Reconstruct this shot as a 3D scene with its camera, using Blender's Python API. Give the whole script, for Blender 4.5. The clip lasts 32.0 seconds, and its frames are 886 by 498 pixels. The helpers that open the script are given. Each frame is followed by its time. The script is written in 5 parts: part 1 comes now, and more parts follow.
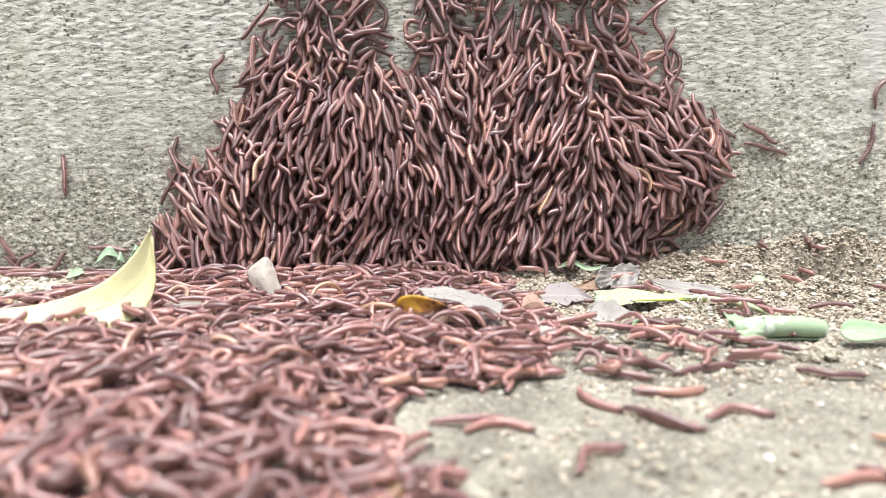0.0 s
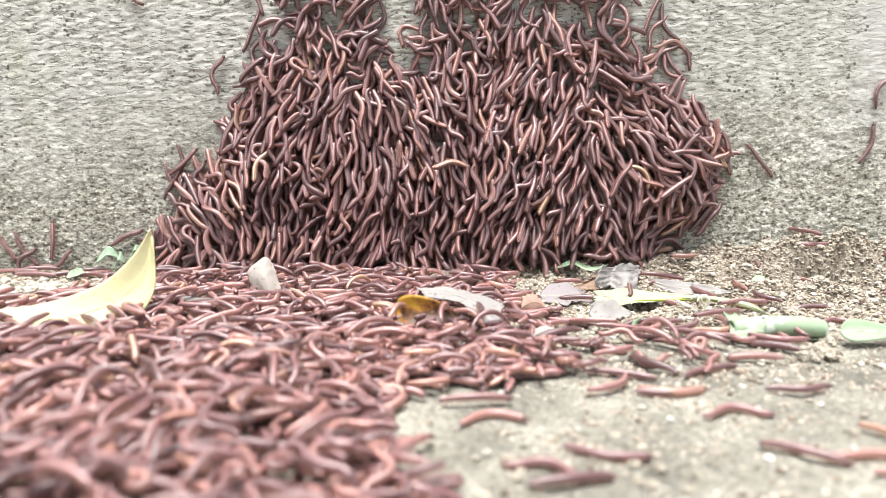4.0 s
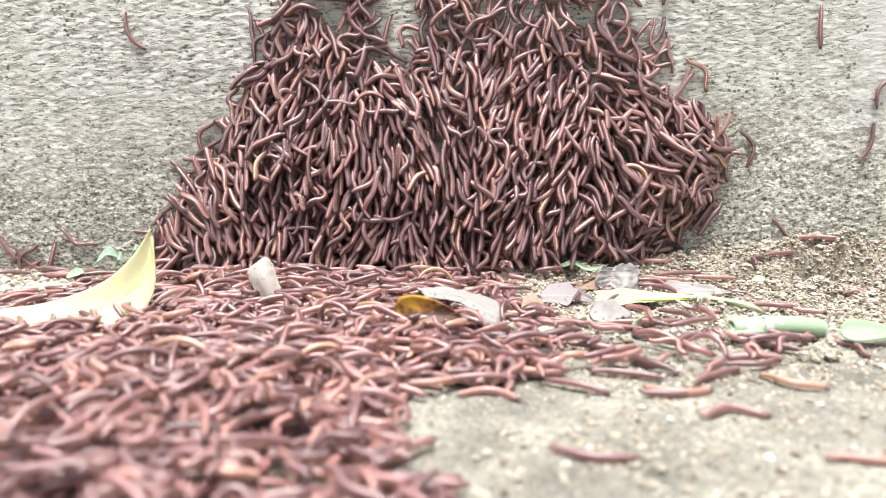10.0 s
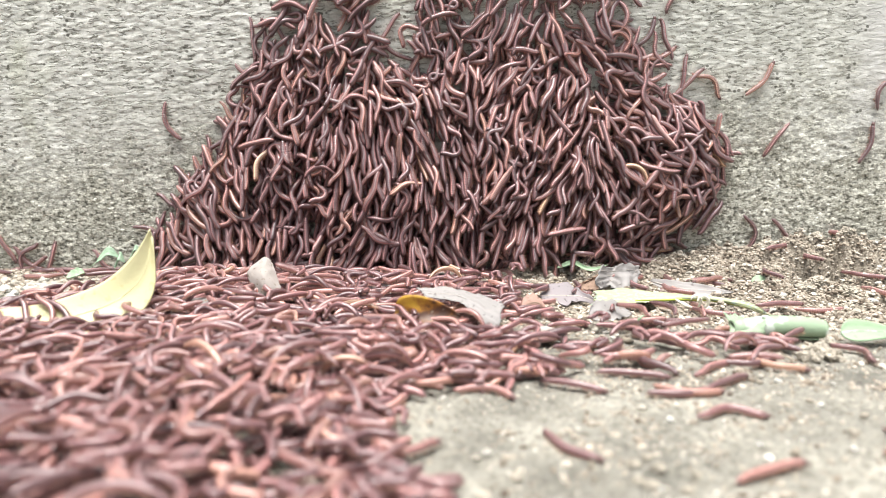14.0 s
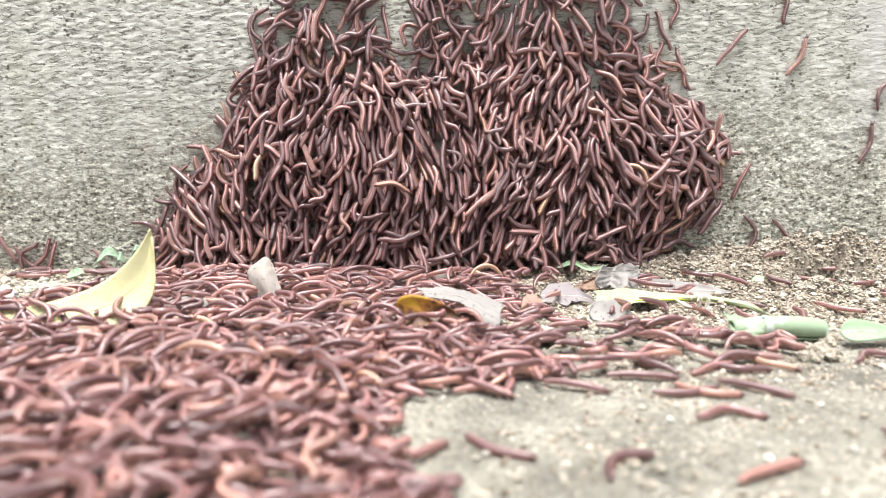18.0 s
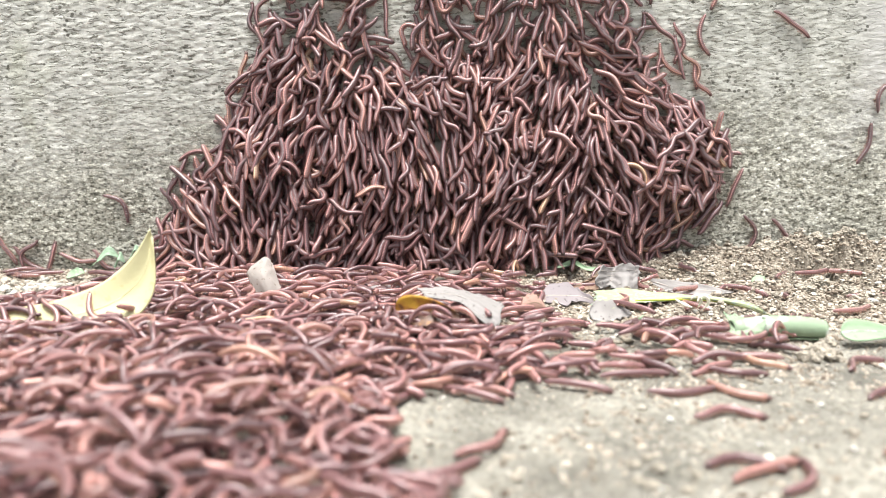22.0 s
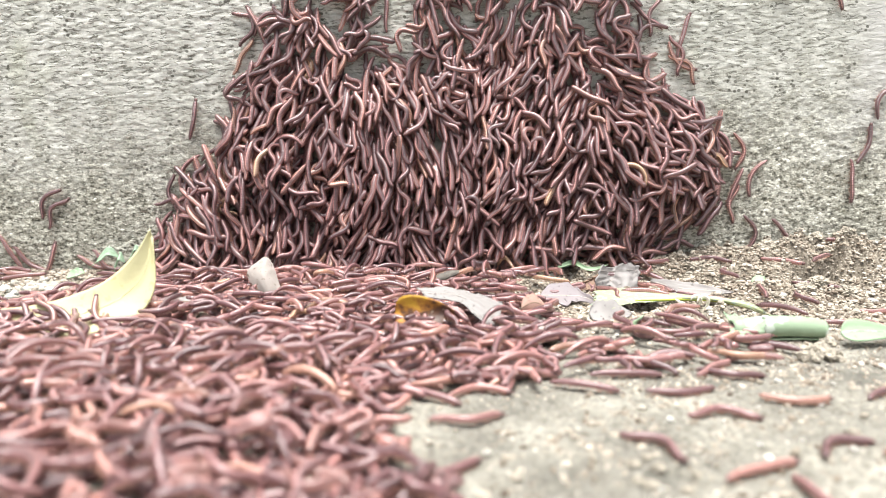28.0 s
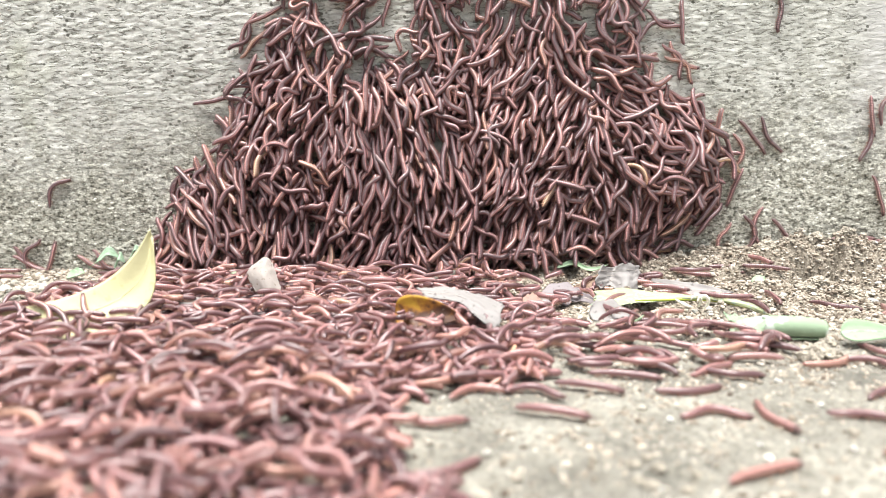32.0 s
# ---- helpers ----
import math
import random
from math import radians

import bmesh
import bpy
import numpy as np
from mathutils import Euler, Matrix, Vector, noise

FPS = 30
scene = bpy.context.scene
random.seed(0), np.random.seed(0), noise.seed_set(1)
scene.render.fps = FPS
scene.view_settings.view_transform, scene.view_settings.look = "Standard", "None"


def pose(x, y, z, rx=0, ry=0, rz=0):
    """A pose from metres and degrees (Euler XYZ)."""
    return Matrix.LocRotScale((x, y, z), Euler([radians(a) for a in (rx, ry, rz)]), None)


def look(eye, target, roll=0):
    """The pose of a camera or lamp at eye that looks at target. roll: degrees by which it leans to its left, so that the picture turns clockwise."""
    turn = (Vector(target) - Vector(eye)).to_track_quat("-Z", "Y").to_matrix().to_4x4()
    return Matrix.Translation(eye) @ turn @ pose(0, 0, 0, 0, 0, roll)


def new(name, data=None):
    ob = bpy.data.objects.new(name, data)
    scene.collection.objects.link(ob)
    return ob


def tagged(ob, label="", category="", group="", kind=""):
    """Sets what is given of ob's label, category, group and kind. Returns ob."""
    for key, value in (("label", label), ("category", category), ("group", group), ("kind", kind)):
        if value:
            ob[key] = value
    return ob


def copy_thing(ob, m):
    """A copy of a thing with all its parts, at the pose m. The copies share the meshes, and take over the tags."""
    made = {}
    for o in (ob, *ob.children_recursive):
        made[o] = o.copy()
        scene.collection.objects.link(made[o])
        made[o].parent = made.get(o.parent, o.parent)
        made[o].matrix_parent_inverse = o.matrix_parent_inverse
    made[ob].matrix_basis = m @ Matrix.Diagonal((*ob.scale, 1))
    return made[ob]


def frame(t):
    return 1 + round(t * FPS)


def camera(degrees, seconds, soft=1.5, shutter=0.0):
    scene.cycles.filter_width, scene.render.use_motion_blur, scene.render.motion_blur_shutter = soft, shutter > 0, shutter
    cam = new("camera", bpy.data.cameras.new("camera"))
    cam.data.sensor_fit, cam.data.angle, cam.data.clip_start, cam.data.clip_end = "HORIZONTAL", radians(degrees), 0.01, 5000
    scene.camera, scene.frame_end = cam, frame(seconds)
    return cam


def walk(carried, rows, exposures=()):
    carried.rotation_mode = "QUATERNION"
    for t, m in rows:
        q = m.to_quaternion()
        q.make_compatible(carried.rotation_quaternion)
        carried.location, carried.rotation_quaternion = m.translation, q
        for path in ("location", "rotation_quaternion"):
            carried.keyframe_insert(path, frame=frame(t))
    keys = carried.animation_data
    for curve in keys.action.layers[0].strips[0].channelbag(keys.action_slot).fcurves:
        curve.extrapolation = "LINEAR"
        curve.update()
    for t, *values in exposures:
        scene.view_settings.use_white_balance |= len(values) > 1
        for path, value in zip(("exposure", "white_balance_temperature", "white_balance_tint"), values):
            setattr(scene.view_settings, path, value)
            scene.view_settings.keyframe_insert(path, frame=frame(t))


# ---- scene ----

# ---- camera: a phone propped low on the paving, facing the wall ----
cam = camera(60, 32.0, soft=0.55)
cam.data.dof.use_dof = True
cam.data.dof.focus_distance = 0.355
cam.data.dof.aperture_fstop = 8.6
STAND = pose(0.0, -0.40, 0.085, 90 - 10.35, 0, 0)
walk(cam, [(0, STAND), (32, STAND)], exposures=((0, 1.43), (1, 1.41), (2, 1.50), (3, 1.53), (6, 1.48), (8, 1.54), (10, 1.56), (13, 1.53), (14, 1.45), (17, 1.42), (19, 1.55), (21, 1.45), (23, 1.47), (24, 1.54), (25, 1.50), (28, 1.53), (32, 1.53)))

# ---- light: bright overcast sky, soft sun behind the camera ----
SUN_EL, SUN_AZ = radians(79), radians(192)
world = bpy.data.worlds.new("overcast_sky")
scene.world = world
world.use_nodes = True
wn = world.node_tree
sky = wn.nodes.new("ShaderNodeTexSky")
sky.sky_type, sky.sun_disc = "NISHITA", False
sky.sun_elevation, sky.sun_rotation = SUN_EL, SUN_AZ
sky.air_density, sky.dust_density, sky.ozone_density = 1.0, 4.0, 1.0
# thin cloud greys the blue of the sky
grey, veil = wn.nodes.new("ShaderNodeRGBToBW"), wn.nodes.new("ShaderNodeMix")
veil.data_type = "RGBA"
veil.inputs[0].default_value = 0.72
wn.links.new(sky.outputs[0], grey.inputs[0])
wn.links.new(sky.outputs[0], veil.inputs[6])
wn.links.new(grey.outputs[0], veil.inputs[7])
wn.links.new(veil.outputs[2], wn.nodes["Background"].inputs[0])
wn.nodes["Background"].inputs[1].default_value = 0.105
sun = new("sun", bpy.data.lights.new("sun", "SUN"))
sun.data.energy, sun.data.angle, sun.data.color = 3.1, radians(38), (1.0, 0.98, 0.95)
sun.matrix_world = look((math.sin(SUN_AZ) * math.cos(SUN_EL), math.cos(SUN_AZ) * math.cos(SUN_EL), math.sin(SUN_EL)), (0, 0, 0))


# ---- materials ----
def material(name):
    m = bpy.data.materials.new(name)
    m.use_nodes = True
    nt = m.node_tree
    return m, nt, nt.nodes["Principled BSDF"]


def node(nt, kind, **inputs):
    n = nt.nodes.new(kind)
    for key, value in inputs.items():
        n.inputs[key.replace("_", " ")].default_value = value
    return n


def ramp(nt, source, *stops):
    r = nt.nodes.new("ShaderNodeValToRGB")
    e = r.color_ramp.elements
    while len(e) < len(stops):
        e.new(0.5)
    for el, (p, c) in zip(e, stops):
        el.position = p
        el.color = (*c, 1) if len(c) == 3 else (c[0], c[0], c[0], 1)
    nt.links.new(source, r.inputs[0])
    return r.outputs[0]


def mixed(nt, how, fac, a, b):
    m = nt.nodes.new("ShaderNodeMix")
    m.data_type, m.blend_type = "RGBA", how
    for socket, value in ((m.inputs[0], fac), (m.inputs[6], a), (m.inputs[7], b)):
        if isinstance(value, (int, float)):
            socket.default_value = value
        elif isinstance(value, tuple):
            socket.default_value = (*value, 1)
        else:
            nt.links.new(value, socket)
    return m.outputs[2]


def math_node(nt, op, a, b=0.0):
    m = nt.nodes.new("ShaderNodeMath")
    m.operation = op
    for socket, value in zip(m.inputs, (a, b)):
        if isinstance(value, (int, float)):
            socket.default_value = value
        else:
            nt.links.new(value, socket)
    return m.outputs[0]


def coords(nt, scale=(1, 1, 1), which="Object"):
    tc = nt.nodes.new("ShaderNodeTexCoord")
    mp = nt.nodes.new("ShaderNodeMapping")
    mp.inputs["Scale"].default_value = scale
    nt.links.new(tc.outputs[which], mp.inputs[0])
    return mp.outputs[0]


def noise_tex(nt, vec, scale, detail=4, rough=0.6, distortion=0.0):
    n = node(nt, "ShaderNodeTexNoise", Scale=scale, Detail=detail, Roughness=rough, Distortion=distortion)
    nt.links.new(vec, n.inputs["Vector"])
    return n.outputs[0]


def cells(nt, vec, scale, feature="F1", out="Distance"):
    n = node(nt, "ShaderNodeTexVoronoi", Scale=scale)
    n.feature = feature
    nt.links.new(vec, n.inputs["Vector"])
    return n.outputs[out]


def bump(nt, bsdf, height, strength, distance):
    b = node(nt, "ShaderNodeBump", Strength=strength, Distance=distance)
    nt.links.new(height, b.inputs["Height"])
    nt.links.new(b.outputs[0], bsdf.inputs["Normal"])


def dashes(nt, sep, wide, tall):
    """Scattered wavering level strokes on the wall's face: distance from each and a random tone for each."""
    bend = noise_tex(nt, coords(nt), wide * 2.2, 3, 0.6)
    flat = nt.nodes.new("ShaderNodeCombineXYZ")
    nt.links.new(math_node(nt, "ADD", math_node(nt, "MULTIPLY", sep.outputs[0], wide), math_node(nt, "MULTIPLY", bend, 0.8)), flat.inputs[0])
    nt.links.new(math_node(nt, "ADD", math_node(nt, "MULTIPLY", sep.outputs[2], tall), math_node(nt, "MULTIPLY", bend, 3.4)), flat.inputs[1])
    v = node(nt, "ShaderNodeTexVoronoi", Scale=1.0)
    v.voronoi_dimensions = "2D"
    nt.links.new(flat.outputs[0], v.inputs["Vector"])
    tone = nt.nodes.new("ShaderNodeSeparateColor")
    nt.links.new(v.outputs["Color"], tone.inputs[0])
    return v.outputs["Distance"], tone.outputs[0]


def concrete_wall_material():
    """Pale plaster with short level cracks above; washed-out grit with dark pits near the ground."""
    m, nt, b = material("rough_concrete")
    even = coords(nt)
    fine = noise_tex(nt, even, 1100, 2, 0.6)
    mid = noise_tex(nt, even, 85, 4, 0.62)
    big = noise_tex(nt, even, 9, 4, 0.6)
    sep = nt.nodes.new("ShaderNodeSeparateXYZ")
    nt.links.new(even, sep.inputs[0])
    height = math_node(nt, "ADD", sep.outputs[2], math_node(nt, "MULTIPLY", math_node(nt, "SUBTRACT", big, 0.5), 0.09))
    height = math_node(nt, "ADD", height, math_node(nt, "MULTIPLY", math_node(nt, "SUBTRACT", mid, 0.5), 0.06))
    height = math_node(nt, "SUBTRACT", height, ramp(nt, sep.outputs[0], (0.10, (0,)), (0.19, (0.03,))))
    worn = ramp(nt, math_node(nt, "MULTIPLY", height, 5.0), (0.17, (1,)), (0.44, (0,)))
    base = ramp(nt, big, (0.3, (0.42, 0.422, 0.382)), (0.52, (0.51, 0.511, 0.470)), (0.72, (0.58, 0.582, 0.545)))
    base = mixed(nt, "MULTIPLY", 0.7, base, ramp(nt, mid, (0.3, (0.78, 0.78, 0.75)), (0.5, (1, 1, 1)), (0.7, (1.12, 1.12, 1.12))))
    # plaster: cracks and flake edges that run level, broken up
    flakes = noise_tex(nt, coords(nt, (1, 1, 3.0)), 150, 4, 0.66)
    plaster = ramp(nt, flakes, (0.31, (0.24, 0.236, 0.20)), (0.37, (0.86, 0.86, 0.84)), (0.55, (1.0, 1.0, 1.0)), (0.70, (1.16, 1.16, 1.15)))
    lines = None
    for wide, tall, reach, gate in ((90, 620, 0.25, 0.40), (140, 900, 0.24, 0.35), (60, 480, 0.17, 0.5)):
        spot, tone = dashes(nt, sep, wide, tall)
        crack = math_node(nt, "MULTIPLY", ramp(nt, spot, (reach * 0.6, (1,)), (reach, (0,))), ramp(nt, tone, (gate, (0,)), (gate + 0.12, (1,))))
        plaster = mixed(nt, "MIX", math_node(nt, "MULTIPLY", crack, 0.70), plaster, (0.22, 0.215, 0.18))
        lines = crack if lines is None else math_node(nt, "MAXIMUM", lines, crack)
    # washed-out grit: grains of many tones, dark gaps between them
    pick = nt.nodes.new("ShaderNodeSeparateColor")
    cell = coords(nt, (1, 1, 1.6))
    nt.links.new(cells(nt, cell, 680, out="Color"), pick.inputs[0])
    gap = cells(nt, cell, 680, "DISTANCE_TO_EDGE")
    grit = ramp(nt, pick.outputs[0], (0.0, (0.28, 0.27, 0.22)), (0.14, (0.68, 0.66, 0.60)), (0.55, (0.88, 0.865, 0.81)), (0.88, (1.03, 1.015, 0.96)), (0.96, (1.4, 1.39, 1.33)), (1.0, (1.6, 1.59, 1.55)))
    grit = mixed(nt, "MULTIPLY", 0.22, grit, ramp(nt, gap, (0.03, (0.25, 0.24, 0.20)), (0.16, (0.95, 0.95, 0.93)), (0.3, (1.1, 1.1, 1.1))))
    pits = ramp(nt, noise_tex(nt, coords(nt, (1, 1, 1.9)), 360, 3, 0.68), (0.40, (0.13, 0.125, 0.10)), (0.48, (0.96, 0.96, 0.95)), (0.7, (1.1, 1.1, 1.1)))
    grit = mixed(nt, "MULTIPLY", 0.85, grit, pits)
    col = mixed(nt, "MULTIPLY", 0.97, base, mixed(nt, "MIX", worn, plaster, grit))
    col = mixed(nt, "MULTIPLY", 0.45, col, ramp(nt, fine, (0.34, (0.66, 0.66, 0.63)), (0.5, (1, 1, 1)), (0.66, (1.22, 1.22, 1.2))))
    # a smear of smoother, paler cement and a scatter of dark pinholes
    across = math_node(nt, "ADD", sep.outputs[0], math_node(nt, "MULTIPLY", math_node(nt, "SUBTRACT", big, 0.5), 0.06))
    smear = math_node(nt, "MULTIPLY", ramp(nt, across, (0.200, (0,)), (0.218, (0.8,))), math_node(nt, "SUBTRACT", 1.0, worn))
    col = mixed(nt, "MIX", smear, col, (0.50, 0.495, 0.475))
    holes = math_node(nt, "MULTIPLY", ramp(nt, cells(nt, coords(nt, (1, 0.2, 1.2)), 330), (0.26, (1,)), (0.34, (0,))), ramp(nt, noise_tex(nt, even, 55, 2), (0.56, (0,)), (0.60, (1,))))
    col = mixed(nt, "MIX", math_node(nt, "MULTIPLY", holes, 0.85), col, (0.085, 0.082, 0.066))
    # green-brown stains
    stain = ramp(nt, noise_tex(nt, coords(nt, (1, 1, 0.6)), 26, 3), (0.60, (0,)), (0.74, (0.45,)))
    col = mixed(nt, "MULTIPLY", stain, col, (0.68, 0.70, 0.56))
    nt.links.new(col, b.inputs["Base Color"])
    b.inputs["Roughness"].default_value = 0.92
    relief = mixed(nt, "MIX", worn, math_node(nt, "SUBTRACT", flakes, math_node(nt, "MULTIPLY", lines, 0.5)), math_node(nt, "ADD", math_node(nt, "MULTIPLY", gap, 1.0), math_node(nt, "MULTIPLY", pick.outputs[0], 0.3)))
    bump(nt, b, relief, 0.8, 0.0007)
    return m


def paving_material():
    m, nt, b = material("sandy_concrete_paving")
    even = coords(nt)
    grit = noise_tex(nt, even, 480, 4, 0.7)
    patch = noise_tex(nt, even, 28, 5, 0.62)
    grain = cells(nt, even, 430, out="Color")
    base = ramp(nt, patch, (0.32, (0.105, 0.101, 0.088)), (0.5, (0.178, 0.172, 0.150)), (0.68, (0.275, 0.267, 0.236)))
    dots = ramp(nt, grit, (0.34, (0.42, 0.40, 0.36)), (0.47, (0.97, 0.97, 0.97)), (0.62, (1.28, 1.27, 1.24)))
    col = mixed(nt, "MULTIPLY", 0.9, base, dots)
    specks = ramp(nt, noise_tex(nt, even, 1100, 2, 0.6), (0.33, (0.40, 0.37, 0.33)), (0.42, (1, 1, 1)), (0.60, (1, 1, 1)), (0.70, (1.7, 1.65, 1.55)))
    col = mixed(nt, "MULTIPLY", 0.8, col, specks)
    # bare soil in place of paving along the foot of the wall
    sep = nt.nodes.new("ShaderNodeSeparateXYZ")
    nt.links.new(even, sep.inputs[0])
    wander = math_node(nt, "MULTIPLY", math_node(nt, "SUBTRACT", patch, 0.5), 0.06)
    soil = math_node(nt, "MULTIPLY", ramp(nt, math_node(nt, "ADD", sep.outputs[0], wander), (0.03, (0,)), (0.07, (1,))),
                     ramp(nt, math_node(nt, "ADD", math_node(nt, "ADD", sep.outputs[1], 0.2), wander), (0.09, (0,)), (0.125, (1,))))
    ends = math_node(nt, "MULTIPLY", ramp(nt, sep.outputs[1], (0.03, (1,)), (0.06, (0,))), ramp(nt, math_node(nt, "ADD", sep.outputs[0], wander), (0.5, (1,)), (0.7, (0,))))
    soil = math_node(nt, "MULTIPLY", soil, ends)
    crumbs = ramp(nt, noise_tex(nt, even, 620, 4, 0.7), (0.36, (0.055, 0.043, 0.032)), (0.47, (0.17, 0.146, 0.114)), (0.58, (0.29, 0.258, 0.21)), (0.68, (0.46, 0.425, 0.365)))
    col = mixed(nt, "MIX", soil, col, crumbs)
    tone = ramp(nt, grain, (0.0, (0.72, 0.69, 0.62)), (1.0, (1.2, 1.2, 1.18)))
    col = mixed(nt, "MULTIPLY", 0.6, col, tone)
    nt.links.new(col, b.inputs["Base Color"])
    b.inputs["Roughness"].default_value = 0.9
    bump(nt, b, grit, 0.7, 0.001)
    return m


def grain_material():
    m, nt, b = material("sand_grain")
    g = nt.nodes.new("ShaderNodeNewGeometry")
    col = ramp(nt, g.outputs["Random Per Island"], (0.0, (0.085, 0.065, 0.050)), (0.2, (0.21, 0.174, 0.136)), (0.5, (0.34, 0.295, 0.24)),
               (0.80, (0.44, 0.395, 0.33)), (0.95, (0.51, 0.47, 0.41)), (1.0, (0.60, 0.575, 0.525)))
    n = noise_tex(nt, coords(nt), 900, 3)
    nt.links.new(mixed(nt, "MULTIPLY", 0.5, col, ramp(nt, n, (0.3, (0.6, 0.57, 0.5)), (0.6, (1.1, 1.1, 1.1)))), b.inputs["Base Color"])
    b.inputs["Roughness"].default_value = 0.9
    b.inputs["Specular IOR Level"].default_value = 0.25
    return m


def shell_material():
    """Glossy ringed shell: wine brown to rusty red, with fine paler rings and dark joints between them."""
    m, nt, b = material("millipede_shell")
    g = nt.nodes.new("ShaderNodeNewGeometry")
    o = nt.nodes.new("ShaderNodeObjectInfo")
    pick = math_node(nt, "FRACT", math_node(nt, "ADD", g.outputs["Random Per Island"], o.outputs["Random"]))
    col = ramp(nt, pick, (0.0, (0.077, 0.035, 0.039)), (0.35, (0.119, 0.056, 0.059)), (0.7, (0.180, 0.088, 0.087)), (0.93, (0.250, 0.127, 0.112)), (0.985, (0.27, 0.148, 0.114)), (1.0, (0.32, 0.21, 0.13)))
    uv = nt.nodes.new("ShaderNodeUVMap")
    sep = nt.nodes.new("ShaderNodeSeparateXYZ")
    nt.links.new(uv.outputs[0], sep.inputs[0])
    ring = math_node(nt, "FRACT", sep.outputs[0])
    band = ramp(nt, ring, (0.0, (0.62, 0.58, 0.58)), (0.2, (0.80, 0.78, 0.78)), (0.45, (1.0, 1.0, 1.0)), (0.66, (1.24, 1.24, 1.22)), (0.84, (1.2, 1.18, 1.16)), (1.0, (0.64, 0.60, 0.60)))
    col = mixed(nt, "MULTIPLY", 0.95, col, band)
    # dark back, paler redder flanks and belly; contrast raised to mimic brighter light on the ground
    # the paler line down the spine is sky sheen painted into the colour
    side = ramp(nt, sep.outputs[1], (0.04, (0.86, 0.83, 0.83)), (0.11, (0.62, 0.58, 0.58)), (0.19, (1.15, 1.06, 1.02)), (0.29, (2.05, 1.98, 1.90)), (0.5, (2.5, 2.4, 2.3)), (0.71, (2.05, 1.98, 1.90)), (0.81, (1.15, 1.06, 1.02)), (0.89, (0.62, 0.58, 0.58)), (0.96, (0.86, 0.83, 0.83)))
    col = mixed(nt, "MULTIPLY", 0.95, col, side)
    col = mixed(nt, "MULTIPLY", 1.0, col, ramp(nt, math_node(nt, "MULTIPLY", sep.outputs[0], 0.04), (0.0, (0.55, 0.42, 0.42)), (0.07, (1, 1, 1)), (0.92, (1, 1, 1)), (1.0, (0.5, 0.38, 0.38))))
    nt.links.new(col, b.inputs["Base Color"])
    grime = noise_tex(nt, coords(nt), 700, 3)
    nt.links.new(ramp(nt, grime, (0.3, (0.32,)), (0.7, (0.45,))), b.inputs["Roughness"])
    b.inputs["IOR"].default_value = 1.56
    b.inputs["Specular IOR Level"].default_value = 0.8
    b.inputs["Specular Tint"].default_value = (1.0, 0.96, 0.95, 1)
    b.inputs["Coat Weight"].default_value = 0.5
    b.inputs["Coat Roughness"].default_value = 0.26
    bump(nt, b, ramp(nt, ring, (0.0, (0,)), (0.22, (0.75,)), (0.6, (1,)), (0.86, (0.9,)), (1.0, (0,))), 0.75, 0.00020)
    return m


def plain_material(name, colour, rough=0.6, vary=0.25, scale=300, trans=0.0):
    m, nt, b = material(name)
    n = noise_tex(nt, coords(nt), scale, 4)
    lo, hi = tuple(c * (1 - vary) for c in colour), tuple(min(1, c * (1 + vary)) for c in colour)
    nt.links.new(ramp(nt, n, (0.3, lo), (0.7, hi)), b.inputs["Base Color"])
    b.inputs["Roughness"].default_value = rough
    b.inputs["Transmission Weight"].default_value = trans
    bump(nt, b, n, 0.3, 0.0004)
    return m


def leaf_material(name, ground_colour, spot_colour, spots=0.35, rough=0.5, scale=160, patch_colour=None):
    m, nt, b = material(name)
    v = coords(nt)
    mottling = noise_tex(nt, v, 45, 4)
    col = ramp(nt, mottling, (0.3, tuple(c * 0.85 for c in ground_colour)), (0.7, ground_colour))
    if patch_colour:
        sep = nt.nodes.new("ShaderNodeSeparateXYZ")
        nt.links.new(v, sep.inputs[0])
        rim_zone = math_node(nt, "ADD", math_node(nt, "MULTIPLY", sep.outputs[2], 90.0), math_node(nt, "MULTIPLY", noise_tex(nt, v, 160, 3), 0.9))
        col = mixed(nt, "MIX", ramp(nt, rim_zone, (0.64, (1,)), (0.80, (0,))), col, patch_colour)
    speck = ramp(nt, noise_tex(nt, v, scale * 3, 2), (spots - 0.06, (1,)), (spots, (0,)))
    col = mixed(nt, "MIX", speck, col, spot_colour)
    nt.links.new(col, b.inputs["Base Color"])
    b.inputs["Roughness"].default_value = rough
    bump(nt, b, noise_tex(nt, v, 260, 3), 0.35, 0.0005)
    return m


def amber_material():
    """A dying leaf: yellow along its rim, orange and brown blotches, one end gone dark maroon."""
    m, nt, b = material("amber_leaf")
    v = coords(nt)
    sep = nt.nodes.new("ShaderNodeSeparateXYZ")
    nt.links.new(v, sep.inputs[0])
    blotch = math_node(nt, "ADD", noise_tex(nt, v, 210, 4, 0.6), math_node(nt, "MULTIPLY", sep.outputs[0], 9.0))
    rimward = math_node(nt, "SUBTRACT", blotch, math_node(nt, "MULTIPLY", sep.outputs[2], 26.0))
    col = ramp(nt, rimward, (0.30, (0.46, 0.27, 0.03)), (0.39, (0.36, 0.17, 0.025)), (0.47, (0.22, 0.095, 0.022)), (0.54, (0.085, 0.036, 0.016)), (0.70, (0.055, 0.026, 0.017)))
    pale = ramp(nt, noise_tex(nt, v, 420, 2), (0.66, (0,)), (0.72, (0.6,)))
    nt.links.new(mixed(nt, "MIX", pale, col, (0.30, 0.24, 0.17)), b.inputs["Base Color"])
    b.inputs["Roughness"].default_value = 0.5
    bump(nt, b, noise_tex(nt, v, 320, 3), 0.4, 0.0004)
    return m


